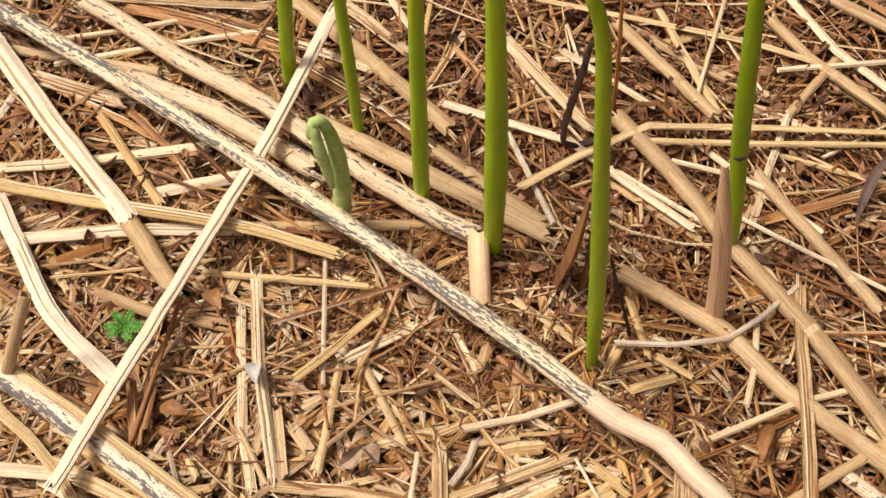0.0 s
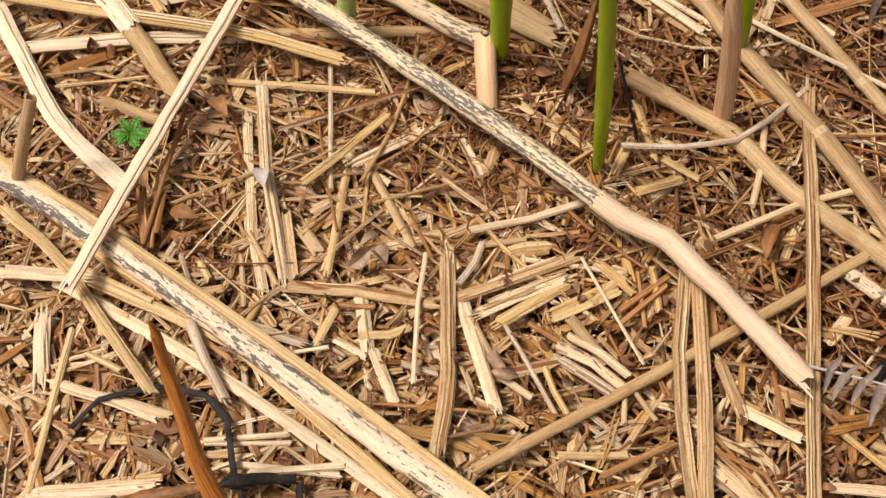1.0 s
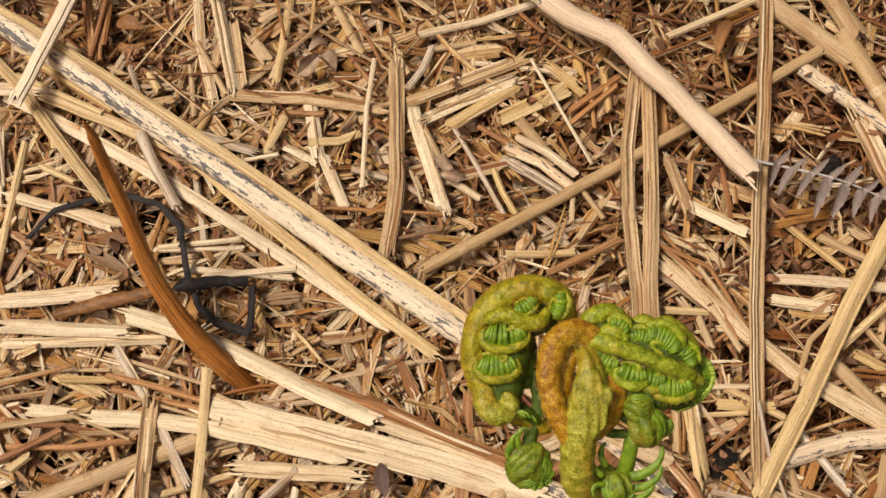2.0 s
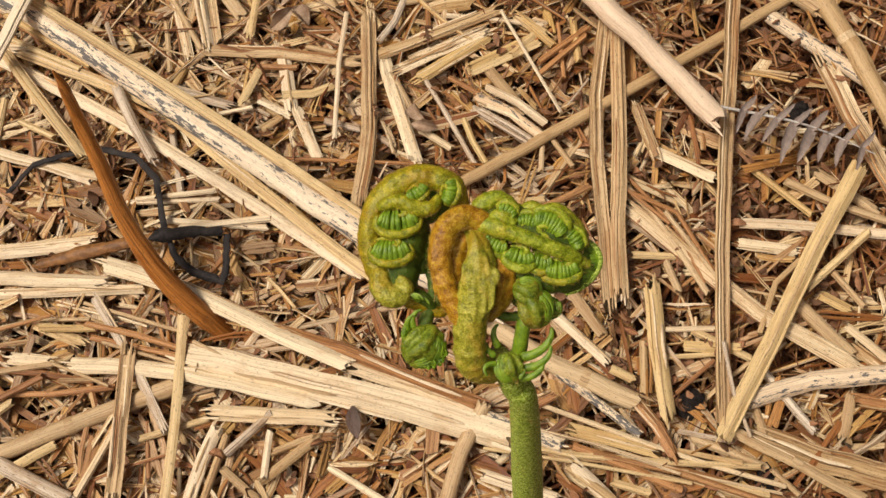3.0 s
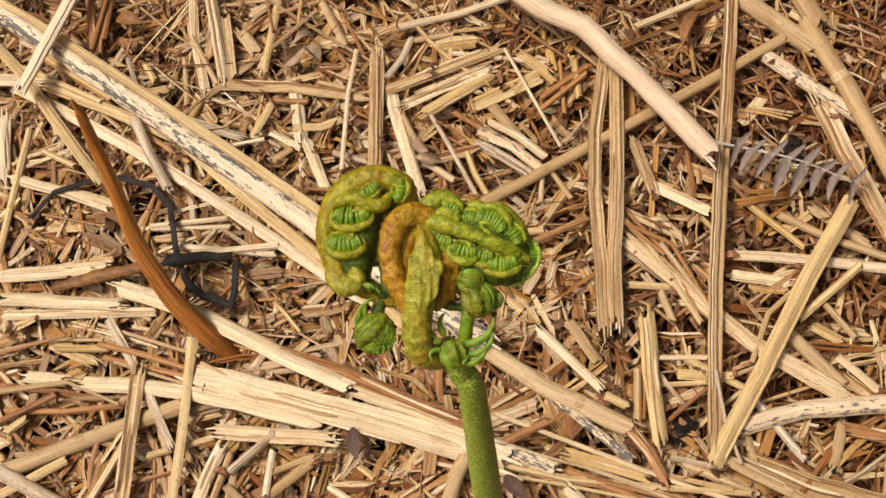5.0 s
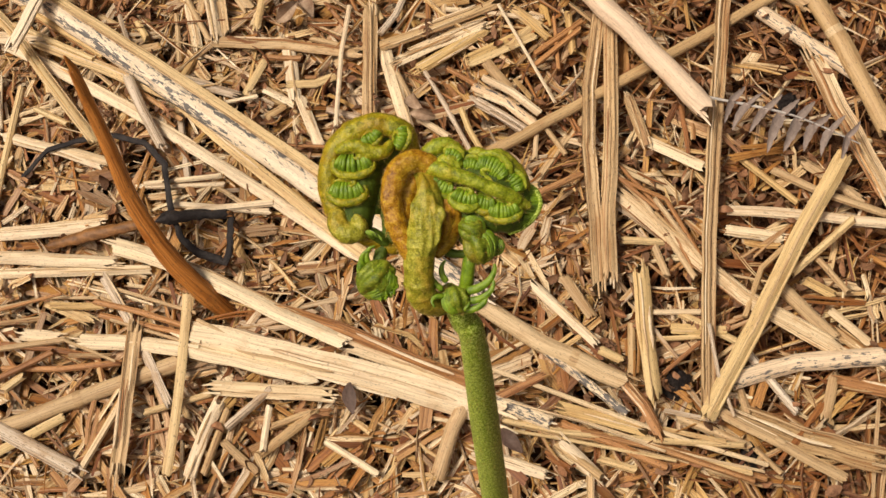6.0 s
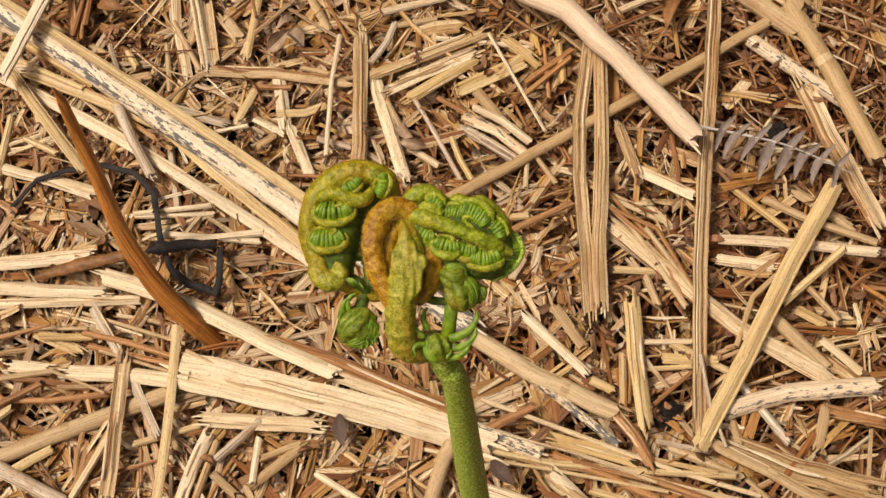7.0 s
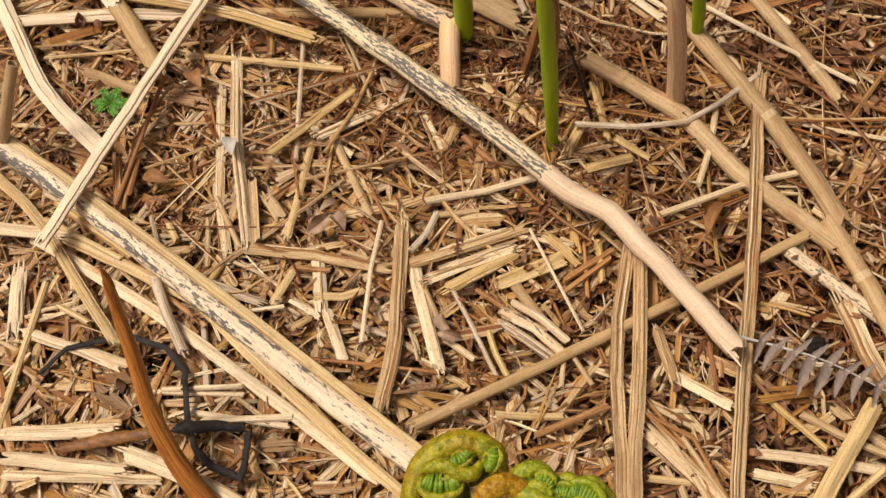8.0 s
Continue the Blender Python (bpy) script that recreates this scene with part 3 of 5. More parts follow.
straw("split", 8.0, 5, (122, 100), (152, 72), (176, 50), (215, 26))
straw("straw", 3.8, 6, (228, 86), (198, 60))
straw("spec", 7.8, 6, (57, 5), (90, -7))
straw("tan", 6.8, 6, (40, -31), (47, -9), (57, 11))
straw("brown", 4.1, 7, (58, 0), (87, 14))
straw("tan", 9.0, 7, (212, 210), (229, 175), (247, 128))
straw("split", 9.4, 5, (215, 172), (226, 142), (245, 97))
straw("tan", 3.8, 6, (193, 110), (214, 99), (243, 88))
straw("pale", 4.8, 5, (172, 91), (201, 89), (243, 84))
straw("pale", 5.2, 5, (135, 126), (162, 112))
straw("split", 5.2, 5, (128, 149), (136, 123))
straw("straw", 3.3, 5, (177, 118), (204, 94))
straw("tan", 6.5, 3, (194, 54), (216, 30))
straw("split", 5.4, 4, (216, 35), (236, 18))
straw("brown", 6.3, 4, (216, 12), (238, 7))
straw("tan", 4.4, 4, (208, -6), (214, 15))
straw("pale", 5.1, 3, (171, 82), (196, 78))
straw("straw", 3.5, 4, (147, 43), (172, 30))
straw("pale", 5.3, 4, (56, -19), (87, -29))
straw("tan", 3.8, 5, (92, -16), (111, -30))
straw("split", 5.4, 4, (17, 167), (57, 187))
straw("straw", 6.5, 4, (28, 164), (61, 185))
straw("straw", 4.0, 4, (72, 174), (87, 190))
straw("brown", 3.3, 6, (72, 93), (106, 109))
straw("straw", 5.6, 4, (-141, 48), (-120, 39))
straw("brown", 3.0, 4, (-161, 28), (-138, 26), (-114, 22))
straw("brown", 3.0, 4, (-160, 17), (-132, 17), (-104, 20))
straw("pale", 5.6, 3, (-153, 33), (-134, 31))
straw("brown", 2.8, 8, (-118, 47), (-95, 42), (-73, 35))
straw("straw", 3.0, 4, (-92, -3), (-61, 6))
straw("pale", 3.2, 5, (-118, -28), (-101, 3))
straw("pale", 3.2, 4, (-35, 0), (-37, -20))
straw("tan", 2.9, 4, (-34, -9), (-16, -2))
straw("brown", 2.2, 3, (-90, 5), (-87, -20))
straw("straw", 3.8, 4, (-158, 7), (-149, 14))
straw("tan", 5.0, 4, (96, 60), (109, 41))
straw("straw", 3.3, 4, (123, 77), (143, 76))
straw("tan", 3.3, 4, (138, 74), (143, 60))
straw("straw", 4.7, 4, (144, 36), (168, 34))
straw("pale", 2.5, 4, (136, 43), (158, 43))
straw("straw", 2.2, 3, (136, 31), (157, 32))
straw("brown", 2.0, 6, (139, 15), (156, 29))
straw("tan", 3.5, 4, (126, 38), (126, 15))
straw("straw", 4.2, 4, (112, 26), (122, 21))
straw("tan", 3.0, 4, (210, 69), (223, 52))
straw("straw", 4.7, 3, (205, 58), (217, 51))
straw("pale", 4.2, 4, (214, 44), (230, 29))
straw("tan", 2.7, 6, (176, 40), (185, 63), (196, 73))
straw("tan", 3.7, 3, (172, 12), (175, -3))
straw("gray", 1.7, 12, (159, 36), (162, 14), (168, -4))
straw("straw", 2.4, 5, (138, -9), (165, -15))
straw("gray", 2.2, 4, (139, -1), (164, -6))
straw("straw", 3.6, 4, (110, -22), (126, -27))
straw("straw", 5.3, 5, (94, 0), (130, -10))
straw("brown", 3.6, 5, (94, -7), (118, -16), (139, -26))
straw("pale", 5.8, 5, (94, -15), (110, -30))
straw("straw", 2.9, 4, (148, -21), (175, -28))
straw("tan", 2.4, 4, (177, -17), (188, -28))
straw("tan", 2.7, 3, (-94, 197), (-90, 170))
straw("straw", 3.6, 4, (-113, 192), (-107, 182))
straw("gray", 2.5, 5, (-122, 195), (-116, 180))
straw("tan", 3.0, 4, (-91, 208), (-75, 180))
straw("straw", 4.7, 3, (-67, 191), (-55, 195))
straw("tan", 6.6, 4, (-65, 209), (-56, 197))
straw("tan", 3.6, 5, (-54, 187), (-48, 210))
straw("straw", 3.5, 4, (-88, 161), (-83, 172))
straw("pale", 2.1, 5, (-69, 147), (-49, 150))
straw("tan", 4.0, 4, (-45, 140), (-36, 147))
straw("brown", 3.0, 5, (-48, 171), (-29, 170))
straw("straw", 3.0, 4, (-159, 145), (-142, 137))
straw("brown", 5.0, 3, (-131, 208), (-120, 203))
straw("brown", 3.6, 4, (-140, 212), (-136, 196))
straw("brown", 3.5, 4, (-160, 171), (-142, 163))
straw("straw", 3.8, 4, (76, 195), (92, 179))
straw("tan", 5.3, 4, (61, 167), (76, 148))
straw("brown", 2.4, 5, (42, 164), (61, 152))
straw("straw", 4.0, 4, (53, 166), (85, 181))
straw("straw", 2.9, 5, (49, 143), (53, 132), (59, 121))
straw("pale", 3.4, 4, (28, 138), (44, 128))
straw("gray", 2.4, 5, (29, 167), (41, 146), (54, 121))
straw("tan", 2.9, 4, (15, 168), (25, 148))
straw("straw", 4.0, 4, (-36, 156), (-22, 157), (-12, 162))
straw("gray", 3.5, 3, (-16, 144), (1, 139))
straw("gray", 2.9, 3, (3, 140), (16, 131))
straw("gray", 3.5, 6, (21, 205), (17, 193), (9, 181))
straw("straw", 3.0, 4, (0, 211), (10, 190))
straw("brown", 2.5, 4, (32, 203), (33, 186))
straw("tan", 2.5, 4, (40, 189), (41, 206))
straw("tan", 3.0, 4, (19, 203), (42, 207))
straw("straw", 3.5, 4, (101, 194), (103, 171))
straw("brown", 2.1, 5, (96, 163), (94, 192))
straw("brown", 2.9, 6, (84, 164), (107, 184))
straw("tan", 2.4, 3, (89, 133), (99, 119))
straw("tan", 2.4, 3, (85, 130), (84, 117))
straw("gray", 1.1, 7, (97, 148), (107, 161))
straw("gray", 2.4, 6, (57, 147), (70, 139), (80, 132))
straw("pale", 2.6, 6, (60, 149), (71, 144), (84, 135))
straw("gray", 2.1, 7, (63, 140), (78, 130))
straw("split", 3.7, 5, (56, 152), (77, 144))

straw("faint", 4.6, 6, (55, 154), (70, 146), (84, 134))
straw("pale", 3.8, 7, (60, 157), (74, 149), (87, 138))
straw("gray", 4.2, 5, (53, 148), (68, 139), (81, 129))
straw("brown", 4.8, 9, (-144, 228), (-141, 212), (-138, 197))
straw("brown", 3.4, 9, (-133, 226), (-134, 204))
straw("gray", 3.5, 20, (-236, 482), (-231, 462))


def strands(kinds, count, spread, *plan):
    """Loose fibres of a stalk that has come apart, side by side along the plan (millimetres)."""
    rng = random.Random(count + int(plan[0][0]) + 1000)
    for k in range(count):
        shift, slant = (k / (count - 1) - 0.5) * 2 * spread + rng.gauss(0, 1.5), rng.gauss(0, 0.09)
        mid = plan[len(plan) // 2][0]
        first, last = (0, len(plan)) if rng.random() < 0.5 else rng.choice(((0, len(plan) - 1), (1, len(plan))))
        points = [(x + rng.gauss(0, 4.0), y + shift + (x - mid) * slant + rng.gauss(0, 1.6)) for x, y in plan[first:last]]
        straw(rng.choice(kinds), rng.uniform(1.0, 3.4), rng.uniform(3, 8), *points)


strands(("brown", "split", "straw"), 4, 6, (-172, 38), (-143, 48), (-114, 47))
strands(("brown", "split", "tan"), 5, 6, (-118, 47), (-74, 35), (-52, 24))
strands(("brown", "split", "tan"), 4, 5, (-170, 18), (-133, 27), (-106, 29))
strands(("brown", "split", "straw", "pale"), 9, 6, (62, 6), (98, -6), (140, -17), (180, -29))
strands(("brown", "brown", "split", "tan"), 8, 6, (116, 112), (138, 94), (163, 60))
strands(("straw", "pale", "brown"), 7, 5, (-176, 200), (-128, 172), (-84, 141))


def loose_stalks():
    """More stalks of the same kinds, strewn over the far part of the mat and round it."""
    rng = random.Random(77)
    kinds = ["tan", "straw", "tan", "split", "brown", "gray", "pale", "tan", "brown", "split"]
    for count, x0, x1, y0, y1 in ((46, -310, 320, 330, 560), (26, -150, 300, -90, 320), (44, -700, 700, -450, 900)):
        for _ in range(count):
            x, y, turn = rng.uniform(x0, x1), rng.uniform(y0, y1), radians(rng.choice((-40, -40, -30, 5, 50, 80)) + rng.gauss(0, 14))
            if count == 44 and -300 < x < 300 and -80 < y < 560:
                continue
            far = count != 26
            long, wide = rng.uniform(45, 130) if far else rng.uniform(25, 48), rng.uniform(1.8, 5.5) if far else rng.uniform(2.2, 5)
            dx, dy, bow = math.cos(turn) * long / 2, math.sin(turn) * long / 2, rng.uniform(-0.04, 0.04) * long
            straw(rng.choice(kinds), wide, rng.uniform(1, 6) if far else rng.uniform(0, 3), (x - dx, y - dy), (x - dy / long * bow, y + dx / long * bow), (x + dx, y + dy))


loose_stalks()

# ---- green fern stems ----
def fern_stem(points, sizes, label, material="green_stem", nick=None):
    base = Vector(points[0])
    ob = thing("bracken_shoot", label, "fern shoot", "bracken shoots in the straw", at=Matrix.Translation(base))
    line = [Vector(p) - base for p in points]
    part("stem", tube_mesh("stem", line, sizes, MAT[material], 14, 0.004, 5), ob)
    low = curve_points(line, 0.004)
    part("collar", tube_mesh("collar", [low[0], low[2], low[4]], [sizes[0] * 1.16, sizes[0] * 1.18, sizes[0] * 1.02], MAT["collar"], 14, 0.002, 6, wobble=0.06), ob, "dull brown-green collar at the base")
    if nick:
        at = Vector(nick) - base
        part("nick", tube_mesh("nick", [at + Vector((-0.003, 0, 0.0005)), at, at + Vector((0.0025, 0.0005, 0.001))], [0.0008, 0.0020, 0.0006], MAT["dark_twig"], 6, 0.001, 2), ob, "small dark nick")
    return ob


GREEN = "smooth bright green bracken stem rising from the straw"
fern_stem([(-0.0873, 0.422, -0.01), (-0.0865, 0.422, 0.03), (-0.0842, 0.423, 0.067), (-0.081, 0.424, 0.16)], [0.0085, 0.0085, 0.0075, 0.006], GREEN)
fern_stem([(-0.0453, 0.3855, -0.01), (-0.047, 0.3855, 0.04), (-0.0501, 0.385, 0.107), (-0.054, 0.384, 0.18)], [0.0055, 0.0068, 0.006, 0.005], GREEN)
fern_stem([(-0.0087, 0.3414, -0.01), (-0.0102, 0.3414, 0.06), (-0.0118, 0.3413, 0.153), (-0.0125, 0.341, 0.21)], [0.0085, 0.0088, 0.0072, 0.006], GREEN)
fern_stem([(0.029, 0.3123, -0.01), (0.0265, 0.3125, 0.08), (0.0204, 0.3128, 0.184), (0.017, 0.313, 0.23)], [0.0085, 0.0118, 0.0088, 0.007], GREEN)
fern_stem([(0.0787, 0.2475, -0.01), (0.0715, 0.249, 0.07), (0.0614, 0.2508, 0.160), (0.053, 0.252, 0.2265), (0.046, 0.2525, 0.25)], [0.005, 0.0078, 0.0072, 0.006, 0.005], GREEN)
fern_stem([(0.1547, 0.3155, -0.01), (0.1480, 0.318, 0.04), (0.1397, 0.322, 0.084), (0.1255, 0.3266, 0.174), (0.119, 0.329, 0.21)], [0.0055, 0.0075, 0.0085, 0.0075, 0.006], "bright green bracken stem with a dark nick", nick=(0.1403, 0.3175, 0.0800))



def young_crozier():
    """A small pale hook that has just come up, its tip folded down along its own stem."""
    base = Vector((-0.0545, 0.326, -0.026))
    ob = thing("young_crozier", "pale green young fern hook bent over in the straw", "fern shoot", at=Matrix.Translation(base))
    up = [(-0.0545, 0.326, -0.026), (-0.0507, 0.326, 0.009), (-0.0490, 0.326, 0.035), (-0.0493, 0.326, 0.060), (-0.0520, 0.326, 0.080), (-0.0560, 0.3255, 0.090), (-0.0590, 0.324, 0.090), (-0.0603, 0.322, 0.083)]
    part("stem", tube_mesh("stem", [Vector(p) - base for p in up], [0.0075, 0.0088, 0.0092, 0.0094, 0.0092, 0.0080, 0.0062, 0.0050], MAT["young_green"], 14, 0.003, 3), ob)
    down = [(-0.0588, 0.3225, 0.088), (-0.0568, 0.3195, 0.077), (-0.0545, 0.3185, 0.064), (-0.0531, 0.319, 0.052), (-0.0526, 0.3205, 0.044)]
    part("curled_tip", tube_mesh("curled_tip", [Vector(p) - base for p in down], [0.0052, 0.0062, 0.0062, 0.0050, 0.0024], MAT["young_green"], 10, 0.002, 4, lumps=0.12, pitch=3), ob, "folded yellow-green tip")
    return ob


young_crozier()


def standing_stalk(points, sizes, material, label, name="standing_stalk", category="dead stalk", flat=1.0, hollow=True):
    base = Vector(points[0])
    rng = random.Random(len(points) + int(1e4 * abs(base.x)))
    line = curve_points([Vector(p) - base for p in points], 0.004)
    size = [float(np.interp(k / (len(line) - 1), np.linspace(0, 1, len(sizes)), sizes)) for k in range(len(line))]
    size = [s * (1 + 0.05 * noise.noise((k * 0.6, base.x * 90, 0))) for k, s in enumerate(size)]
    me = mesh_of(name, *sweep(line, size, ring(12, 0.5, 0.5 * flat), rng, ragged=0.3, hollow=hollow and flat == 1.0), MAT[material], 50)
    return thing(name, label, category, me=me, at=Matrix.Translation(base))


standing_stalk([(0.1425, 0.2757, -0.01), (0.1340, 0.279, 0.05), (0.1206, 0.2848, 0.120)], [0.0098, 0.0098, 0.0088, 0.0030], "orange", "broken tan dead stalk standing in the straw", hollow=False)
standing_stalk([(-0.2077, 0.2256, 0.0), (-0.195, 0.235, 0.032), (-0.1826, 0.2448, 0.062)], [0.006, 0.0062, 0.0055], "tan", "short tan stalk end propped up on the straw")
standing_stalk([(0.021, 0.315, 0.013), (0.0215, 0.300, 0.012), (0.0233, 0.279, 0.001)], [0.0115, 0.0112, 0.0105], "orange", "tan broken off end of a bent stalk")
standing_stalk([(0.062, 0.295, 0.0), (0.067, 0.294, 0.04), (0.0694, 0.2936, 0.08)], [0.011, 0.020, 0.005], "dry_leaf", "withered brown leaf sheath standing in the straw", "leaf_sheath", "dead leaf", 0.3)
standing_stalk([(0.075, 0.294, 0.0), (0.076, 0.294, 0.03), (0.0730, 0.2945, 0.082)], [0.009, 0.015, 0.004], "dry_leaf", "withered brown leaf sheath standing in the straw", "leaf_sheath", "dead leaf", 0.3)
standing_stalk([(0.0978, 0.4082, -0.002), (0.094, 0.409, 0.045), (0.0890, 0.410, 0.095)], [0.0035, 0.0042, 0.003], "dead_stem", "thin reddish brown dried stalk behind a green stem", "dried_stalk", "dead stalk", 0.6)
withered = standing_stalk(
    [(-0.0520, 0.0405, -0.012), (-0.0668, 0.0508, 0.010), (-0.0812, 0.0649, 0.026), (-0.0926, 0.0832, 0.042), (-0.0985, 0.1005, 0.058), (-0.1035, 0.1152, 0.075), (-0.1051, 0.1237, 0.092)],
    [0.0070, 0.0098, 0.0092, 0.0080, 0.0070, 0.0060, 0.0042], "dead_stem", "rusty brown tapering dead stalk jutting up from straw", "withered_stalk", flat=0.85,
)
part("dark_foot", tube_mesh("dark_foot", [(-0.006, 0.004, 0.008), (-0.002, 0.0015, 0.003), (0.002, -0.0015, -0.004)], [0.0086, 0.0084, 0.006], MAT["brown_twig"], 12, 0.001, 4, wobble=0.06), withered, "dark rotten foot")
part("frayed_tip", tube_mesh("frayed_tip", [(-0.0525, 0.0815, 0.100), (-0.0530, 0.0835, 0.105), (-0.0538, 0.0850, 0.112)], [0.0044, 0.0034, 0.0010], MAT["dead_stem"], 8, 0.002, 4), withered)


def twig(points, sizes, material, label, charred=0):
    """A flat, angular dead twig (millimetres); its first charred points are covered by a blackened end."""
    base = Vector(points[0]) / 1000
    rng = random.Random(len(points) + int(abs(points[0][0])))

    def shape(pts, wide, flat):
        line = straight_points([Vector(p) / 1000 - base for p in pts], 0.003)
        line = [q + Vector((rng.gauss(0, 1), rng.gauss(0, 1), rng.gauss(0, 1))) * 0.00018 for q in line]
        size = [float(np.interp(k / (len(line) - 1), np.linspace(0, 1, len(wide)), wide)) * rng.uniform(0.86, 1.1) / 1000 for k in range(len(line))]
        return sweep(line, size, [(x * rng.uniform(0.85, 1.1), y * rng.uniform(0.8, 1.15)) for x, y in ring(9, 0.5, 0.5 * flat)], rng, ragged=0.8)

    ob = thing("twig", label, "twig", "dark twigs", me=mesh_of("twig", *shape(points, sizes, 0.55), MAT[material], 40), at=Matrix.Translation(base))
    if charred:
        part("charred_end", mesh_of("charred_end", *shape(points[:charred], [s * 1.25 for s in sizes[:charred]], 0.75), MAT["dark_twig"], 40), ob, "blackened end")
    return ob


twig([(-162, 110, 3), (-150, 123, 6), (-130, 128, 8), (-116, 129, 8), (-102, 125, 9), (-91, 114, 9), (-86, 89, 8)], [2.2, 2.5, 2.8, 2.9, 3.1, 3.3, 3.3], "dark_twig", "dark grey bent twig lying on the straw")
twig([(-86, 91, 9), (-80, 77, 8), (-71, 70, 8), (-59, 66, 8), (-57, 69, 9), (-57, 89, 11)], [3.2, 3.3, 3.6, 4.4, 3.8, 3.6], "dark_twig", "dark looped twig lying on the straw")
twig([(-56, 88, 12), (-72, 88, 12), (-90, 86, 11), (-119, 80, 9), (-144, 75, 6)], [3.2, 4.2, 5.4, 6.8, 4.6], "brown_twig", "flattened dark brown twig lying on the straw", 3)
twig([(73, 380, 91), (70, 380, 60), (66, 379, 25), (67, 378, 10), (76, 379, 6), (86, 383, 8)], [3.8, 4.8, 5.2, 5.4, 5.4, 5.4], "hook_twig", "dark wiry dead twig hooked among the straw")
twig([(98, 264, 0), (90, 266, 30), (79, 269, 68)], [3.2, 3.0, 2.2], "dark_twig", "dark grey twig leaning beside a green stem")
twig([(100, 398, 8), (108, 405, 12), (120, 406, 12), (131, 399, 8)], [2.4, 3.6, 3.6, 2.2], "brown_twig", "brown curled twig lying on the straw")


# ---- leaves and crumbs ----
def blade(length, width, curl, fold, n=6, m=3, hook=0.0, point=0.8):
    """A thin dry leaf along +x with a fold down its middle."""
    verts, faces, uvs = [], [], []
    for layer in (0, 1):
        for k in range(n + 1):
            t = k / n
            half = width / 2 * math.sin(math.pi * (0.06 + 0.90 * t)) ** point
            for j in range(m):
                s = j / (m - 1) * 2 - 1
                verts.append(Vector((length * t, half * s + hook * length * t * t, curl * math.sin(math.pi * t) + fold * abs(s) * half + (0.00035 if layer else 0.0))))
                uvs.append((length * t, half * s))
    size = (n + 1) * m
    for k in range(n):
        for j in range(m - 1):
            a = k * m + j
            faces.append((a, a + 1, a + m + 1, a + m))
            faces.append((a + size + m, a + size + m + 1, a + size + 1, a + size))
    rim = [k * m for k in range(n + 1)] + [n * m + j for j in range(1, m)] + [k * m + m - 1 for k in range(n - 1, -1, -1)] + [j for j in range(m - 2, 0, -1)]
    for a, b in zip(rim, rim[1:] + rim[:1]):
        faces.append((a, a + size, b + size, b))
    return verts, faces, uvs


def moved(shape, m):
    return [m @ v for v in shape[0]], shape[1], shape[2]


def dead_leaf(x, y, z, turn, length, width, material, label, tip=8, roll=5, curl=0.003, fold=0.5):
    me = mesh_of("dead_leaf", *blade(length, width, curl, fold, 8, 5, 0.18, 1.0), MAT[material], 60)
    return thing("dead_leaf", label, "leaf", "dead leaves", me=me, at=pose(x, y, z, roll, -tip, turn))


dead_leaf(0.162, 0.216, 0.006, 236, 0.022, 0.008, "dry_leaf", "rusty brown dry leaf lying on the straw", 8, 20, 0.003, 0.7)
dead_leaf(-0.086, 0.239, 0.010, 268, 0.012, 0.008, "pale_leaf", "small pale grey papery leaf flake on straw", 14)
dead_leaf(0.001, 0.010, 0.009, 268, 0.014, 0.0065, "brown_flake", "dark grey brown leaf flake on the straw", 2, 3, 0.001, 0.25)
dead_leaf(0.244, 0.373, 0.016, 230, 0.045, 0.006, "brown_flake", "dark brown curled dead leaf among straw", -20)
dead_leaf(-0.113, 0.278, 0.010, 290, 0.016, 0.009, "dry_leaf", "orange brown dry leaf flake on straw", 20)
dead_leaf(-0.128, 0.216, 0.009, 330, 0.014, 0.008, "dry_leaf", "orange brown dry leaf flake on straw")
CRUMPLED = "small pinkish grey crumpled dead leaf on the mulch"
dead_leaf(-0.042, 0.190, 0.006, 30, 0.014, 0.008, "pink_leaf", CRUMPLED, 12, 25, 0.004, 0.9)
dead_leaf(-0.034, 0.200, 0.006, -50, 0.012, 0.008, "pink_leaf", CRUMPLED, -8, -20, 0.003, 1.0)
dead_leaf(-0.028, 0.204, 0.007, 200, 0.011, 0.006, "pink_leaf", CRUMPLED, 18, 15, 0.003, 0.8)
dead_leaf(0.026, 0.150, 0.006, -70, 0.012, 0.007, "pink_leaf", CRUMPLED, 10, 30, 0.003, 0.9)
dead_leaf(0.037, 0.138, 0.006, 160, 0.012, 0.006, "pink_leaf", CRUMPLED, 6, -25, 0.003, 0.9)
dead_leaf(0.068, -0.010, 0.010, 300, 0.014, 0.007, "brown_flake", "dark brown leaf flake on the straw")


def sickle(length, wide, hook, rng, n=9):
    """A dry pinna along +x: broad where it joins the midrib, drawn out to a bent point, its edges rolled and uneven."""
    verts, faces, uvs = [], [], []
    for layer in (0.0, -0.00025):
        for k in range(n + 1):
            t = k / n
            half = wide / 2 * (0.92 + 0.42 * t - 1.30 * t * t + 0.09 * math.sin(3 + 21 * t)) * (1.0 if k < n else 0.4)
            for side in (-1.0, -0.4, 0.4, 1.0):
                roll = 0.55 * half * side * side
                verts.append(Vector((length * t, half * side + hook * length * t * t, 0.0012 * math.sin(2.6 * t) + roll + layer)))
                uvs.append((length * t, half * side))
    size = (n + 1) * 4
    for k in range(n):
        for j in range(3):
            a = k * 4 + j
            faces += [(a, a + 1, a + 5, a + 4), (a + size + 4, a + size + 5, a + size + 1, a + size)]
        for j in (0, 3):
            a = k * 4 + j
            faces.append((a, a + 4, a + size + 4, a + size) if j == 0 else (a + size, a + size + 4, a + 4, a))
    return verts, faces, uvs


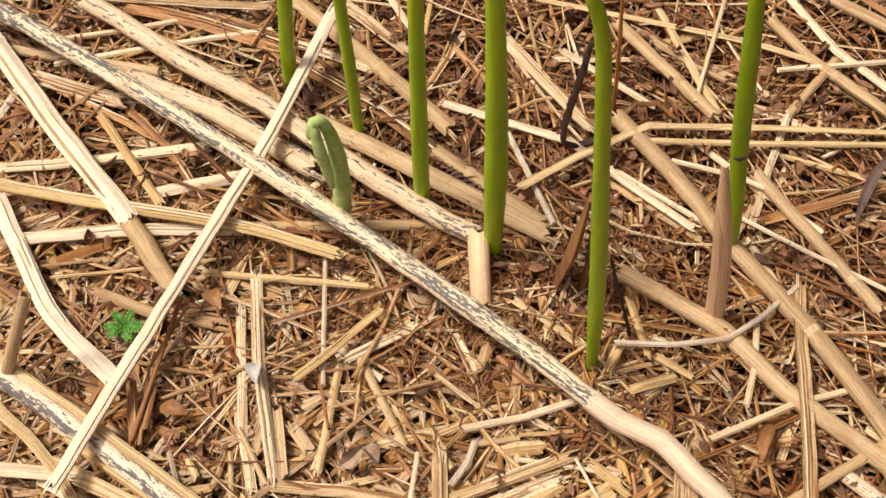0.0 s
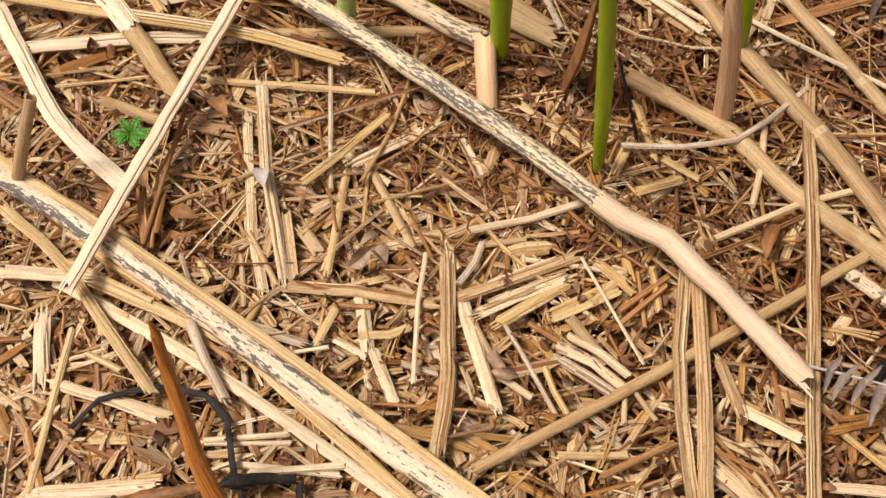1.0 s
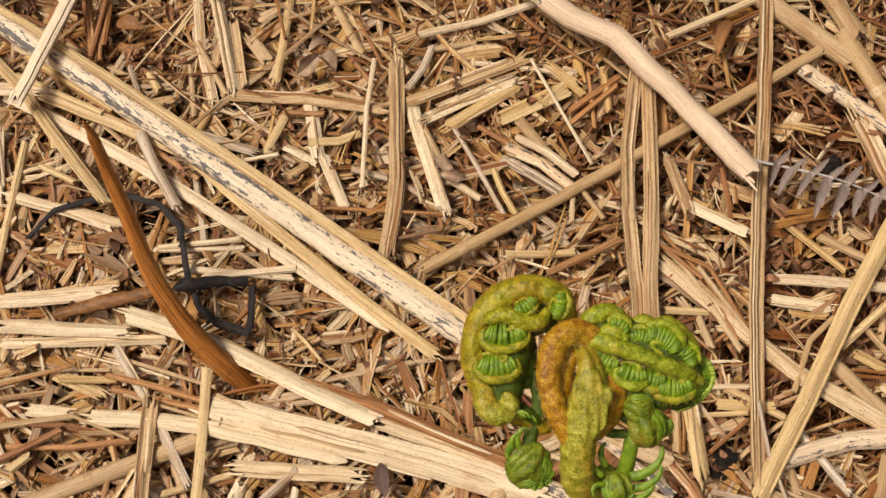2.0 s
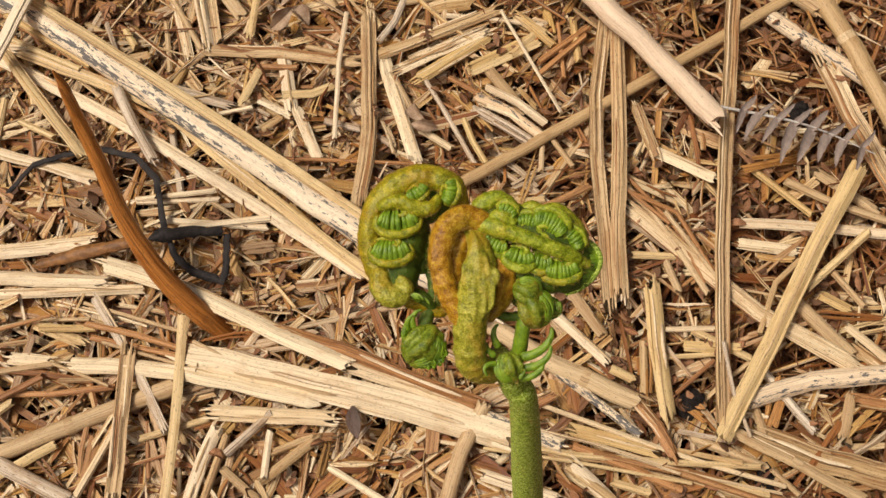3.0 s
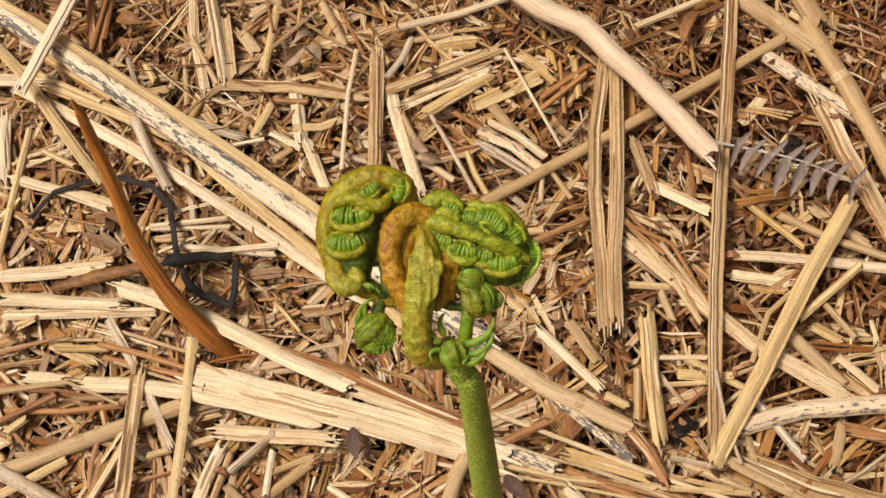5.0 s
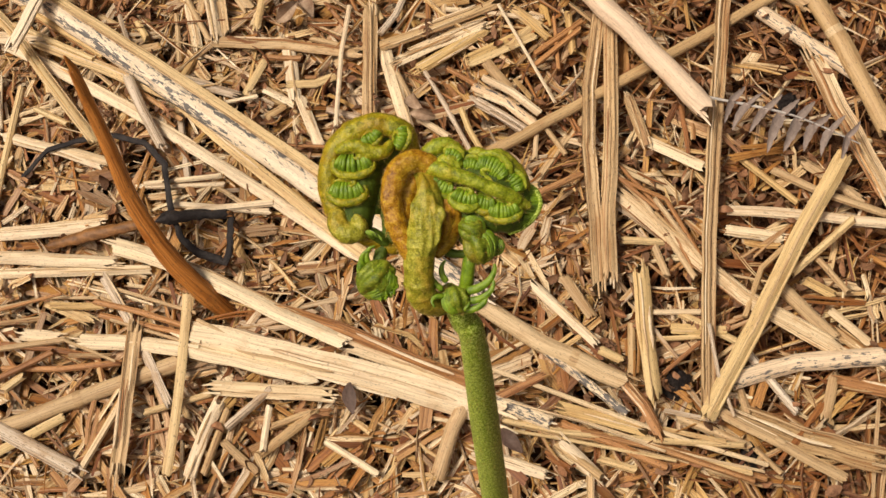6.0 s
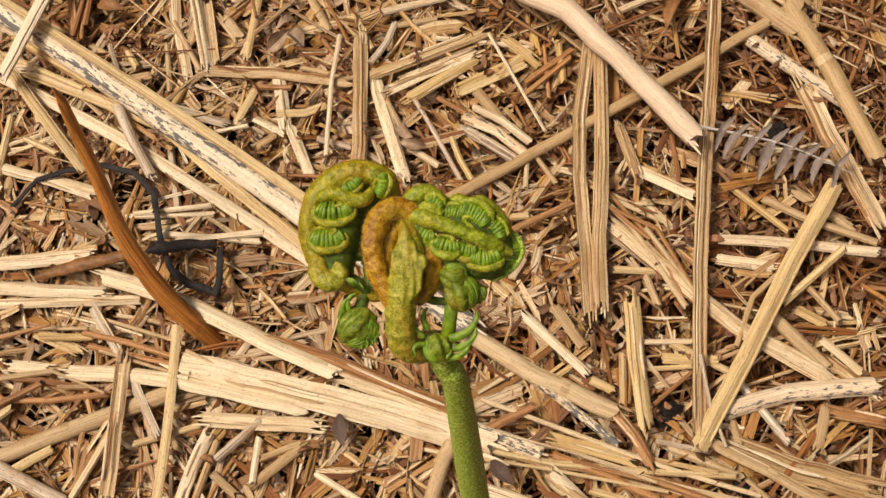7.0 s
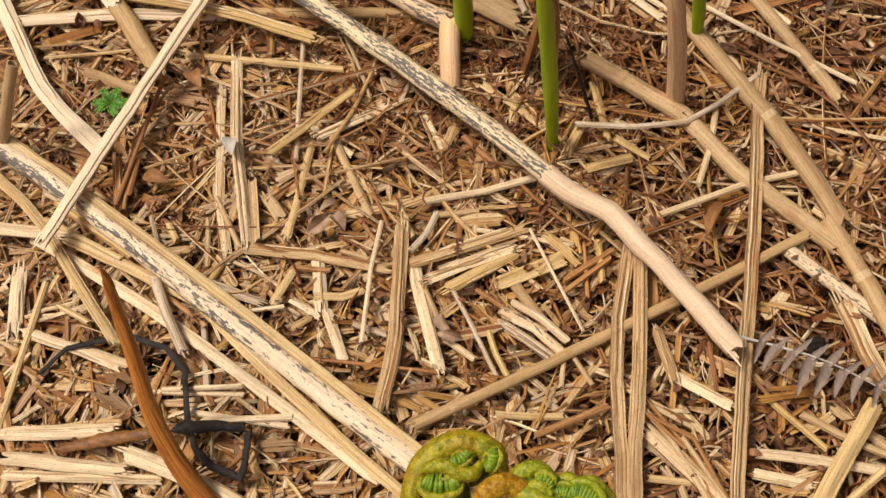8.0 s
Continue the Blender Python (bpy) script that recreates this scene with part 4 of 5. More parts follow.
def dry_frond(x, y, z, turn, length, pinna, label, count=8, material="grey_leaf", upper=(48, 62), lower=(-112, -98)):
    """A dead fern frond: a pale midrib with pairs of narrow sickle-shaped pinnae, well apart. upper, lower: their angles with the midrib."""
    ob = thing("dry_frond", label, "fern frond", "dead fern fronds", at=pose(x, y, z, 0, 0, turn))
    part("midrib", tube_mesh("midrib", [(-length * 0.12, -0.001, 0.001), (length * 0.5, 0.0015, 0.004), (length * 1.03, -0.001, 0.002)], [0.0016, 0.0012, 0.0006], MAT["pale_leaf" if material == "grey_leaf" else material], 6, 0.004, 2), ob)
    rng = random.Random(int(abs(x) * 1e4))
    for k in range(count):
        t = (k + 0.4) / count
        for angles, share, bend in ((upper, 0.85, 0.16), (lower, 1.1, 0.22)):
            long = pinna * (0.62 + 0.5 * math.sin(math.pi * (0.15 + 0.8 * t))) * rng.uniform(0.8, 1.12) * share
            leaf = part("pinna", mesh_of("pinna", *sickle(long, long * rng.uniform(0.26, 0.33), bend * rng.uniform(0.5, 1.3), rng), MAT[material], 60), ob)
            leaf.matrix_basis = pose(length * t, 0.0, 0.0035, rng.uniform(-25, 25), rng.uniform(-4, 10), rng.uniform(*angles))
    return ob


dry_frond(0.172, 0.1425, 0.011, -20, 0.062, 0.0135, "grey brown dried fern frond lying on straw", 8)
dry_frond(0.006, 0.372, 0.004, -62, 0.034, 0.008, "purplish brown dead fern frond on the mulch", 10, "brown_flake")


def seedling():
    ob = thing("seedling", "tiny bright green feathery seedling between the straws", "seedling", at=pose(-0.153, 0.258, -0.004))
    part("stalk", tube_mesh("stalk", [(0, 0, -0.004), (0.001, 0, 0.006), (0, 0, 0.011)], [0.0012, 0.0011, 0.0010], MAT["seedling"], 6, 0.003, 2), ob)
    rng = random.Random(5)
    for k, turn in enumerate((10, 75, 130, 185, 235, 300, 340)):
        leaf = Pile()
        leaf.add(blade(0.0105, 0.0022, 0.002, 0.4, 6, 3))
        for q in range(4):
            for side in (1, -1):
                leaf.add(moved(blade(0.0042 - 0.0006 * q, 0.0014, 0.0006, 0.4, 4, 3), pose(0.0025 + 0.0019 * q, 0, 0.001, 0, -6, side * 48)))
        p = part("leaf", leaf.mesh("leaf", MAT["seedling"], 60), ob)
        p.matrix_basis = pose(0, 0, 0.009 + 0.0006 * k, rng.uniform(-15, 15), -rng.uniform(0, 18), turn)


seedling()


def crumb(x, y, z, size, label):
    bm = bmesh.new()
    bmesh.ops.create_icosphere(bm, subdivisions=3, radius=size / 2)
    for v in bm.verts:
        v.co *= 1 + 0.75 * noise.noise(v.co * 190 + Vector((x * 99, y * 99, 0))) + 0.3 * noise.noise(v.co * 600)
        v.co.z *= 0.6
    me = bpy.data.meshes.new("charred_crumb")
    bm.to_mesh(me)
    bm.free()
    me.materials.append(MAT["char"])
    thing("charred_crumb", label, "crumb", "charred crumbs", me=me, at=pose(x, y, z))


crumb(0.145, 0.012, 0.000, 0.012, "black charred crumb lying in the straw")
crumb(0.176, -0.021, -0.001, 0.010, "black charred crumb lying in the straw")
crumb(0.204, 0.144, 0.002, 0.009, "black charred crumb lying in the straw")


# ---- the fern crozier in front ----
CROZIER = Matrix.Translation((0.0537, -0.0116, 0.3024)) @ Matrix(((0.9984, 0.0016, 0.0558, 0), (0.0152, 0.9542, -0.2989, 0), (-0.0537, 0.2993, 0.9526, 0), (0, 0, 0, 1)))
UNIT = 0.104 / 1000


def crozier():
    """Three downy, tightly curled branches on a stipe. Local x, y, z in UNITs: across, along, up out of the bend."""
    top = thing("fern_crozier", "green and rust-brown downy bracken crozier still tightly coiled", "fern", at=CROZIER)

    def p(*xyz):
        return Vector(xyz) * UNIT

    hairs, flesh, jobs = Pile(), {}, []

    def rod(name, pts, sizes, material, parent, label="", n=14, seed=1, flat=1.0, lumps=0.0, pitch=5, down=0, into="", wobble=0.04):
        """A bent rod; down is the count of fine hairs on it. into: the name of the flesh that it grows together with."""
        rng, pile = random.Random(seed), Pile()
        line = curve_points([p(*q) for q in pts], 0.0005)
        size = [float(np.interp(k / (len(line) - 1), np.linspace(0, 1, len(sizes)), sizes)) * UNIT * rng.uniform(1 - wobble, 1 + wobble) * (1 + lumps * (abs(math.sin(math.pi * k / pitch)) - 0.5)) for k in range(len(line))]
        shape = sweep(line, size, ring(n, 0.5, 0.5 * flat), rng, round_ends=True)
        if into:
            flesh.setdefault(into, Pile()).add(shape)
            return None
        pile.add(shape)
        for _ in range(down):
            k = rng.randrange(1, len(line) - 1)
            ahead = (line[k + 1] - line[k - 1]).normalized()
            out = Vector((rng.gauss(0, 1), rng.gauss(0, 1), rng.gauss(0, 1)))
            out = (out - ahead * out.dot(ahead)).normalized()
            at = line[k] + out * size[k] * 0.46
            tip = at + (out * 0.6 + ahead * rng.uniform(-0.8, 0.8)).normalized() * UNIT * rng.uniform(3, 9)
            hairs.add(sweep([at, tip], [0.75 * UNIT, 0.4 * UNIT], ring(3), rng))
        return part(name, pile.mesh(name, MAT[material], 60), parent, label)

    def grown(name, key, material, parent, label, down, seed, ripple=1.4, smooth=3):
        """A part whose rods, gathered under key, will grow together into one skin."""
        ob = part(name, bpy.data.meshes.new(name), parent, label)
        jobs.append((ob, key, material, down, seed, ripple, smooth))
        return ob

    def grow_skins():
        """Turns each flesh into one closed skin, uneven at three scales, with short down standing on it."""
        made = []
        for ob, key, material, down, seed, ripple, smooth in jobs:
            rough = new("rough", flesh[key].mesh("rough", MAT[material]))
            grid = rough.modifiers.new("grid", "REMESH")
            grid.mode, grid.voxel_size = "VOXEL", 0.00025
            even = rough.modifiers.new("even", "SMOOTH")
            even.factor, even.iterations = 0.5, smooth
            made.append(rough)
        graph = bpy.context.evaluated_depsgraph_get()
        for rough, (ob, key, material, down, seed, ripple, smooth) in zip(made, jobs):
            rng = random.Random(seed)
            me = bpy.data.meshes.new_from_object(rough.evaluated_get(graph))
            skin = [(v.co.copy(), v.normal.copy()) for v in me.vertices]
            bumps = []
            for co, normal in skin:
                q = co / UNIT
                bumps.append(co + normal * (UNIT * ripple * (1.4 * noise.noise(q * 0.045 + Vector((seed, 0, 0))) + 0.9 * noise.noise(q * 0.13) + 0.35 * noise.noise(q * 0.35))))
            me.vertices.foreach_set("co", np.array(bumps, dtype=np.float32).ravel())
            me.materials.clear()
            me.materials.append(MAT[material])
            me.polygons.foreach_set("use_smooth", np.ones(len(me.polygons), dtype=bool))
            me.update()
            ob.data = me
            for _ in range(down):
                k = rng.randrange(len(skin))
                root, normal = bumps[k], skin[k][1]
                lean = Vector((rng.gauss(0, 1), rng.gauss(0, 1), rng.gauss(0, 1)))
                tip = root + (normal * 0.7 + lean * 0.45).normalized() * UNIT * rng.uniform(2.5, 7)
                hairs.add(sweep([root - normal * UNIT, tip], [0.5 * UNIT, 0.24 * UNIT], ring(3), rng))
        for rough in made:
            bpy.data.objects.remove(rough)

    def leaf(parent, pts, thick, material="leaflet", name="leaflet"):
        line = curve_points([p(*q) for q in pts], 0.0007)
        size = [thick * UNIT * (1.0 - 0.62 * (k / (len(line) - 1)) ** 1.6) for k in range(len(line))]
        return part(name, mesh_of(name, *sweep(line, size, ring(6, 0.5, 0.36), random.Random(3), round_ends=True), MAT[material], 70), parent)

    def finger(parent, at, out, bend, length, thick, n=6, material="leaflet"):
        """One narrow leaflet that grows along out and curls towards bend."""
        at, out, bend = Vector(at), Vector(out).normalized(), Vector(bend).normalized()
        leaf(parent, [tuple(at + out * (length * math.sin(1.7 * k / n) * 0.62) + bend * (length * (1 - math.cos(1.9 * k / n)) * 0.42)) for k in range(n + 1)], thick, material)

    def comb(path, out, bend, count, length, thick, parent, seed=0):
        """Leaflets in a row along a path, like the teeth of a comb."""
        rng = random.Random(seed)
        line = curve_points([Vector(q) for q in path], 1.0)
        for k in range(count):
            at = line[round((k + 0.5) / count * (len(line) - 1))]
            o = Vector(out) + Vector((rng.uniform(-0.2, 0.2), rng.uniform(-0.2, 0.2), rng.uniform(-0.15, 0.15)))
            finger(parent, at, o, bend, length * rng.uniform(0.85, 1.12), thick * rng.uniform(0.85, 1.1))

    def pinnule(centre, turn, wide, tall, parent, seed, skin, ribs=9, thick=0.36):
        """A rolled side leaf like a small basket: a downy U-shaped rim, pleated ribs that rise from it and fold inwards, and a curl in the middle."""
        rng = random.Random(seed)
        c, q, key = Vector(centre), Matrix.Rotation(radians(turn), 3, "Z"), f"rolled {seed}"

        def at(x, y, z=0.0):
            return tuple(c + q @ Vector((x * wide / 2, y * tall / 2, z)))

        # the core's dark green includes the shade between the ribs
        rod("core", [at(-0.75, 0.1, -20), at(-0.3, 0.0, -15), at(0.3, 0.0, -15), at(0.75, 0.1, -20)], [tall * 0.5, tall * 0.8, tall * 0.8, tall * 0.5], "shaded_leaf_core", parent, "", 10, seed)
        rod("rim", [at(math.cos(a), 0.15 + 0.95 * math.sin(a), 2 + 6 * abs(math.sin(a))) for a in np.linspace(-3.55, 0.4, 11)], [tall * thick * 0.5] + [tall * thick] * 4 + [tall * thick * 0.5], "", None, "", 10, seed, into=key)
        for k in range(ribs):
            a = -2.95 + 2.76 * (k + 0.5) / ribs + rng.uniform(-0.06, 0.06)
            ca, sa, reach = math.cos(a), math.sin(a), rng.uniform(0.9, 1.1)
            leaf(parent, [at(0.92 * ca, 0.15 + 0.78 * sa, 5), at(0.84 * ca, 0.30 + 0.40 * sa * reach, 13), at(0.70 * ca, 0.62 + 0.12 * sa * reach, 13), at(0.50 * ca, 0.95, 3)], wide * 1.9 / ribs * rng.uniform(0.60, 0.90))
        rod("curl", [at(-0.7, 0.95, 0), at(-0.1, 1.12, 4), at(0.42, 0.95, 8), at(0.36, 0.55, 12), at(0.0, 0.5, 12)], [tall * 0.16, tall * 0.24, tall * 0.26, tall * 0.24, tall * 0.16], "", None, "", 8, seed, into=key)
        grown("rolled_leaf", key, skin, parent, "downy rolled leaf rim", 90, seed, 1.0, 2)

    def fist(centre, size, parent, material, seed, turn=0, pleats=7):
        """A closed bud: a downy ball, a thick fold over its middle, and narrow pleats that wrap one side of it. turn: degrees of its axis in the plane."""
        rng, c, q, r = random.Random(seed), Vector(centre), Matrix.Rotation(radians(turn), 3, "Z"), size / 2

        def on(lat, lon, out=1.0):
            a, b = radians(lat), radians(lon)
            return tuple(c + q @ Vector((math.cos(a) * math.sin(b), math.sin(a) * 1.08, 0.85 * math.cos(a) * math.cos(b))) * (r * out))

        key = f"bud {seed}"
        rod("", [on(-90, 0, 0.62), on(-90, 0, 0.3), tuple(c), on(90, 0, 0.3), on(90, 0, 0.62)], [size * 0.62, size * 0.9, size * 0.96, size * 0.9, size * 0.62], "", None, seed=seed, into=key)
        rod("", [on(-70, -50), on(-35, -20), on(5, -8), on(45, -16), on(72, -60)], [size * 0.16, size * 0.30, size * 0.34, size * 0.30, size * 0.2], "", None, n=10, seed=seed + 1, into=key)
        rod("", [on(-60, -86), on(-20, -62), on(25, -58), on(60, -80)], [size * 0.16, size * 0.28, size * 0.28, size * 0.16], "", None, n=10, seed=seed + 2, into=key)
        grown("bud", key, material, parent, "tightly curled downy bud", 110, seed, 1.2, 2)
        for k in range(pleats):
            lon = 18 + 66 * k / (pleats - 1) + rng.uniform(-3, 3)
            low, high = rng.uniform(-64, -50), rng.uniform(36, 58)
            leaf(parent, [on(high, lon - 14, 0.98), on(high * 0.4, lon, 1.0), on(low * 0.4, lon + 2, 1.0), on(low, lon - 12, 0.99)], size * rng.uniform(0.08, 0.13))

    # stipe: a straight, slowly thickening stalk from under the head down into the ground
    foot = [CROZIER.inverted() @ Vector(q) / UNIT for q in ((0.0636, -0.0286, 0.2839), (0.0654, -0.0410, 0.2459), (0.0672, -0.0535, 0.208), (0.0724, -0.0896, 0.098), (0.0776, -0.126, -0.014))]
    rod("stipe", [(58, -122, -40), (74, -150, -52), (84, -172, -74), *[tuple(q) for q in foot]], [46, 62, 65, 67, 71, 76, 82, 86], "stipe", top, "pale green downy stipe", n=24, down=2600, wobble=0.004)
    # the middle branch: a rusty hook laid round a pale trunk
    rod("", [(62, -124, -42), (40, -138, -34), (12, -128, -10), (4, -100, 8), (4, -60, 20), (8, -20, 28), (19, 20, 30), (22, 55, 28), (15, 82, 22), (5, 96, 14)], [36, 46, 52, 55, 57, 60, 60, 52, 40, 26], "", None, into="trunk")
    for shift, low, high in ((-8, -10, 60), (0, -40, 76), (8, -62, 86), (16, -30, 92), (24, -56, 86), (31, -30, 76), (38, -44, 64), (44, -12, 50)):
        rod("", [(shift * 0.6 + 2, low, 44), (shift + 1, low + 26, 54), (shift * 0.95 + 2, (low + high) / 2 + 12, 56), (shift * 0.6 + 4, high - 14, 46), (shift * 0.3 + 4, high, 34)], [4, 8, 10, 10, 7], "", None, n=8, seed=shift + 40, into="trunk")
    middle = grown("middle_branch", "trunk", "gold", top, "downy gold-green middle branch", 800, 2, 0.8)
    rod("", [(4, -84, 22), (-12, -46, 26), (-30, -6, 30), (-42, 34, 32), (-42, 72, 32), (-28, 104, 30), (0, 117, 26), (24, 106, 20), (32, 82, 10)], [18, 30, 35, 38, 40, 41, 40, 38, 30], "", None, into="hook")
    for k in range(6):
        rod("", [(-52 + 4 * k, -16 + 9 * k, 36), (-55 + 4 * k, 30 + 6 * k, 46), (-54 + 4 * k, 74 + 3 * k, 46), (-34 + 6 * k, 106 - k, 42)], [3, 6, 7, 4], "", None, n=6, seed=60 + k, into="hook")
    grown("hook", "hook", "rust", middle, "rusty brown downy hook", 1500, 3)
    rod("", [(38, 74, 0), (54, 46, 8), (60, 12, 8), (52, -24, -2), (36, -46, 4)], [30, 42, 46, 38, 22], "", None, into="coil")
    rod("", [(66, 44, -6), (76, 18, -4), (70, -10, -8)], [24, 32, 24], "", None, into="coil")
    rod("", [(44, 40, 24), (54, 14, 30), (50, -16, 22)], [12, 18, 10], "", None, into="coil")
    rod("", [(-12, -40, 4), (-22, 0, 8), (-20, 50, 10), (0, 84, 8), (24, 70, 4)], [24, 36, 36, 34, 30], "", None, into="coil")
    grown("side_coil", "coil", "rust", middle, "rusty brown downy coil", 400, 4)
    # the left branch
    left = part("left_branch", None, top, "downy green-gold left branch")
    rod("", [(-40, -40, -24), (-84, -20, -14), (-124, 4, -4), (-150, 42, -4), (-157, 90, -4), (-143, 138, -2), (-108, 171, 0), (-62, 181, 2), (-22, 166, 2), (-10, 134, -6)], [24, 30, 38, 38, 39, 42, 45, 45, 42, 32], "", None, into="left")
    # hearts: added filler behind the curls, dark green with gap shade in its colour
    rod("heart", [(-112, 0, -14), (-104, 70, -12), (-84, 126, -12), (-40, 140, -12)], [60, 78, 74, 54], "shaded_leaf_core", left, "inner leaf filler, dark green with gap shade in its colour")
    rod("heart", [(-84, 118, -16), (-76, 76, -18), (-74, 34, -18)], [40, 46, 28], "shaded_leaf_core", left, "inner leaf filler, dark green with gap shade in its colour")
    pinnule((-110, 108, 24), 4, 70, 46, left, 31, "downy")
    pinnule((-122, 60, 20), 2, 66, 44, left, 32, "downy", ribs=9)
    pinnule((-78, 154, 26), 32, 40, 26, left, 33, "downy", ribs=6)
    pinnule((-24, 156, 22), 78, 42, 30, left, 34, "downy", ribs=7)
    rod("", [(-136, 134, 24), (-108, 142, 31), (-80, 132, 32), (-56, 132, 28), (-46, 146, 24)], [20, 26, 30, 28, 18], "", None, into="left")
    rod("", [(-138, 30, 4), (-140, 8, 12), (-126, -9, 17), (-106, -10, 16), (-98, 6, 14), (-108, 16, 18)], [28, 38, 41, 36, 28, 18], "", None, into="knuckle")
    grown("knuckle", "knuckle", "gold", left, "downy golden knuckle", 240, 8)
    grown("skin", "left", "downy", left, "downy green-gold outer skin of the coil", 1900, 5)
    # more filler, so the openings beside knuckle and hook read as shade
    rod("heart", [(-98, -4, -10), (-78, -12, -8), (-58, -26, -12)], [22, 24, 22], "shaded_leaf_core", left, "inner leaf filler, dark green with gap shade in its colour")
    rod("heart", [(-64, 50, -16), (-58, 24, -18), (-50, -22, -18)], [22, 16, 22], "shaded_leaf_core", left, "inner leaf filler, dark green with gap shade in its colour")
    comb([(-104, -10, 10), (-92, -12, 12), (-78, -18, 8)], (0.5, 0.6, 0.5), (0.5, -0.8, 0), 6, 34, 9, left, 7)
    rod("branchlet", [(-52, -10, -20), (-62, -36, -18), (-68, -60, -12), (-70, -78, -6)], [26, 24, 24, 22], "shaded_leaf_core", left)
    fist((-70, -94, 4), 66, left, "bud", 8, -40, 8)
    comb([(-104, -84, 0), (-98, -68, 4), (-84, -58, 8)], (-0.2, 0.9, 0.3), (0.9, 0.2, 0), 4, 40, 10, left, 9)
    comb([(-70, -124, 12), (-52, -118, 14), (-40, -98, 12)], (0.5, -0.5, 0.5), (-0.5, 0.9, 0), 7, 32, 7, left, 10)
    # the right branch: a midrib across the front, leaves rolled in above and below it
    right = part("right_branch", None, top, "downy green-gold right branch")
    rod("", [(40, 40, -16), (24, 74, -4), (16, 100, 14), (32, 102, 28), (64, 92, 37), (98, 80, 39), (134, 66, 36), (168, 52, 26), (194, 38, 12)], [22, 30, 32, 30, 27, 25, 25, 25, 18], "", None, into="right")
    rod("", [(16, 104, 6), (24, 134, 10), (50, 146, 12), (74, 134, 8), (88, 122, 6), (106, 132, 10), (124, 124, 6), (142, 128, 8), (166, 114, 4), (184, 90, 0), (194, 62, -6)], [32, 32, 30, 24, 20, 23, 20, 24, 26, 25, 18], "", None, into="right")
    rod("", [(40, 112, 22), (58, 120, 30), (76, 110, 32)], [20, 26, 18], "", None, into="right")
    # filler on this side too; its dark tone holds the shade between leaves
    rod("heart", [(36, 110, -2), (96, 100, 0), (150, 84, -2), (184, 50, -8)], [56, 70, 70, 46], "shaded_leaf_core", right, "inner leaf filler, dark green with gap shade in its colour")
    pinnule((66, 128, 26), 150, 34, 30, right, 41, "fresh", ribs=6)
    pinnule((98, 112, 22), 168, 34, 30, right, 42, "fresh", ribs=6)
    pinnule((136, 108, 24), 152, 62, 46, right, 43, "fresh", ribs=11, thick=0.30)
    pinnule((174, 82, 16), 128, 44, 34, right, 47, "fresh", ribs=8, thick=0.30)
    pinnule((44, 70, 18), -30, 46, 34, right, 48, "fresh", ribs=7)
    pinnule((84, 48, 24), -12, 50, 36, right, 44, "fresh", ribs=7, thick=0.5)
    pinnule((118, 40, 20), -10, 40, 36, right, 45, "fresh", ribs=7)
    pinnule((152, 26, 20), 4, 62, 40, right, 46, "fresh", ribs=10, thick=0.34)
    grown("skin", "right", "fresh", right, "downy green-gold outer skin of the coil", 900, 6)
    # filler below the midrib, coloured as dark as the shaded gaps
    rod("heart", [(62, 36, -8), (110, 24, -8), (170, 14, -10)], [52, 64, 50], "shaded_leaf_core", right, "inner leaf filler, dark green with gap shade in its colour")
    rod("heart", [(66, 30, -18), (78, 4, -18), (92, -20, -14)], [44, 46, 34], "shaded_leaf_core", right, "inner leaf filler, dark green with gap shade in its colour")
    rod("heart", [(186, 70, -24), (204, 42, -24), (182, 8, -24)], [20, 24, 20], "shaded_leaf_core", right, "inner leaf filler, dark green with gap shade in its colour")
    fist((112, -32, 10), 58, right, "bud", 16, 24)
    fist((98, -2, 18), 44, right, "bud", 17, 60, 5)
    fist((139, -34, 2), 32, right, "shaded_leaf_core", 26, -20, 5)
    rod("leaf_edge", [(190, 82, -6), (212, 64, -4), (219, 40, -2), (206, 14, -4), (184, -4, -6), (164, -12, -8)], [6, 9, 9, 9, 8, 5], "stipe", right, "thin pale rolled leaf edge")
    comb([(196, 76, -6), (211, 60, -4), (215, 38, -2), (203, 17, -4), (182, 0, -6), (168, -6, -8)], (-0.95, 0.0, 0.3), (-0.7, 0.3, -0.5), 20, 46, 7, right, 18)
    rod("branchlet", [(74, -138, -40), (86, -110, -30), (90, -84, -20), (94, -52, -10)], [30, 27, 25, 24], "leaflet", right)
    rod("branchlet", [(36, -36, -18), (60, -46, -12), (88, -48, -10)], [14, 16, 14], "shaded_leaf_core", right)
    fist((66, -130, 2), 46, right, "bud", 20, 200, 7)
    for at, out, bend, long, thick in (
        ((92, -112, 2), (1, 0.1, 0.1), (0.0, 1, 0), 74, 16),
        ((94, -130, 4), (1, 0.0, 0.1), (0.1, 1, 0), 62, 14),
        ((86, -146, 4), (1, -0.1, 0.1), (0.1, 1, 0), 56, 13),
        ((60, -146, 8), (0.8, -0.3, 0.2), (0.3, 1, 0), 44, 10),
        ((44, -122, 10), (-0.8, 0.1, 0.2), (0.6, -1, 0), 44, 10),
        ((42, -108, 8), (-0.8, 0.5, 0.1), (0.2, 1, 0), 42, 11),
        ((50, -94, -4), (-0.6, 0.7, 0.1), (0.6, 0.6, 0), 40, 12),
    ):
        finger(right, at, out, bend, long, thick, 9)
    grow_skins()
    part("down", hairs.mesh("down", MAT["hair"]), top, "fine golden hairs")
    return top


crozier()


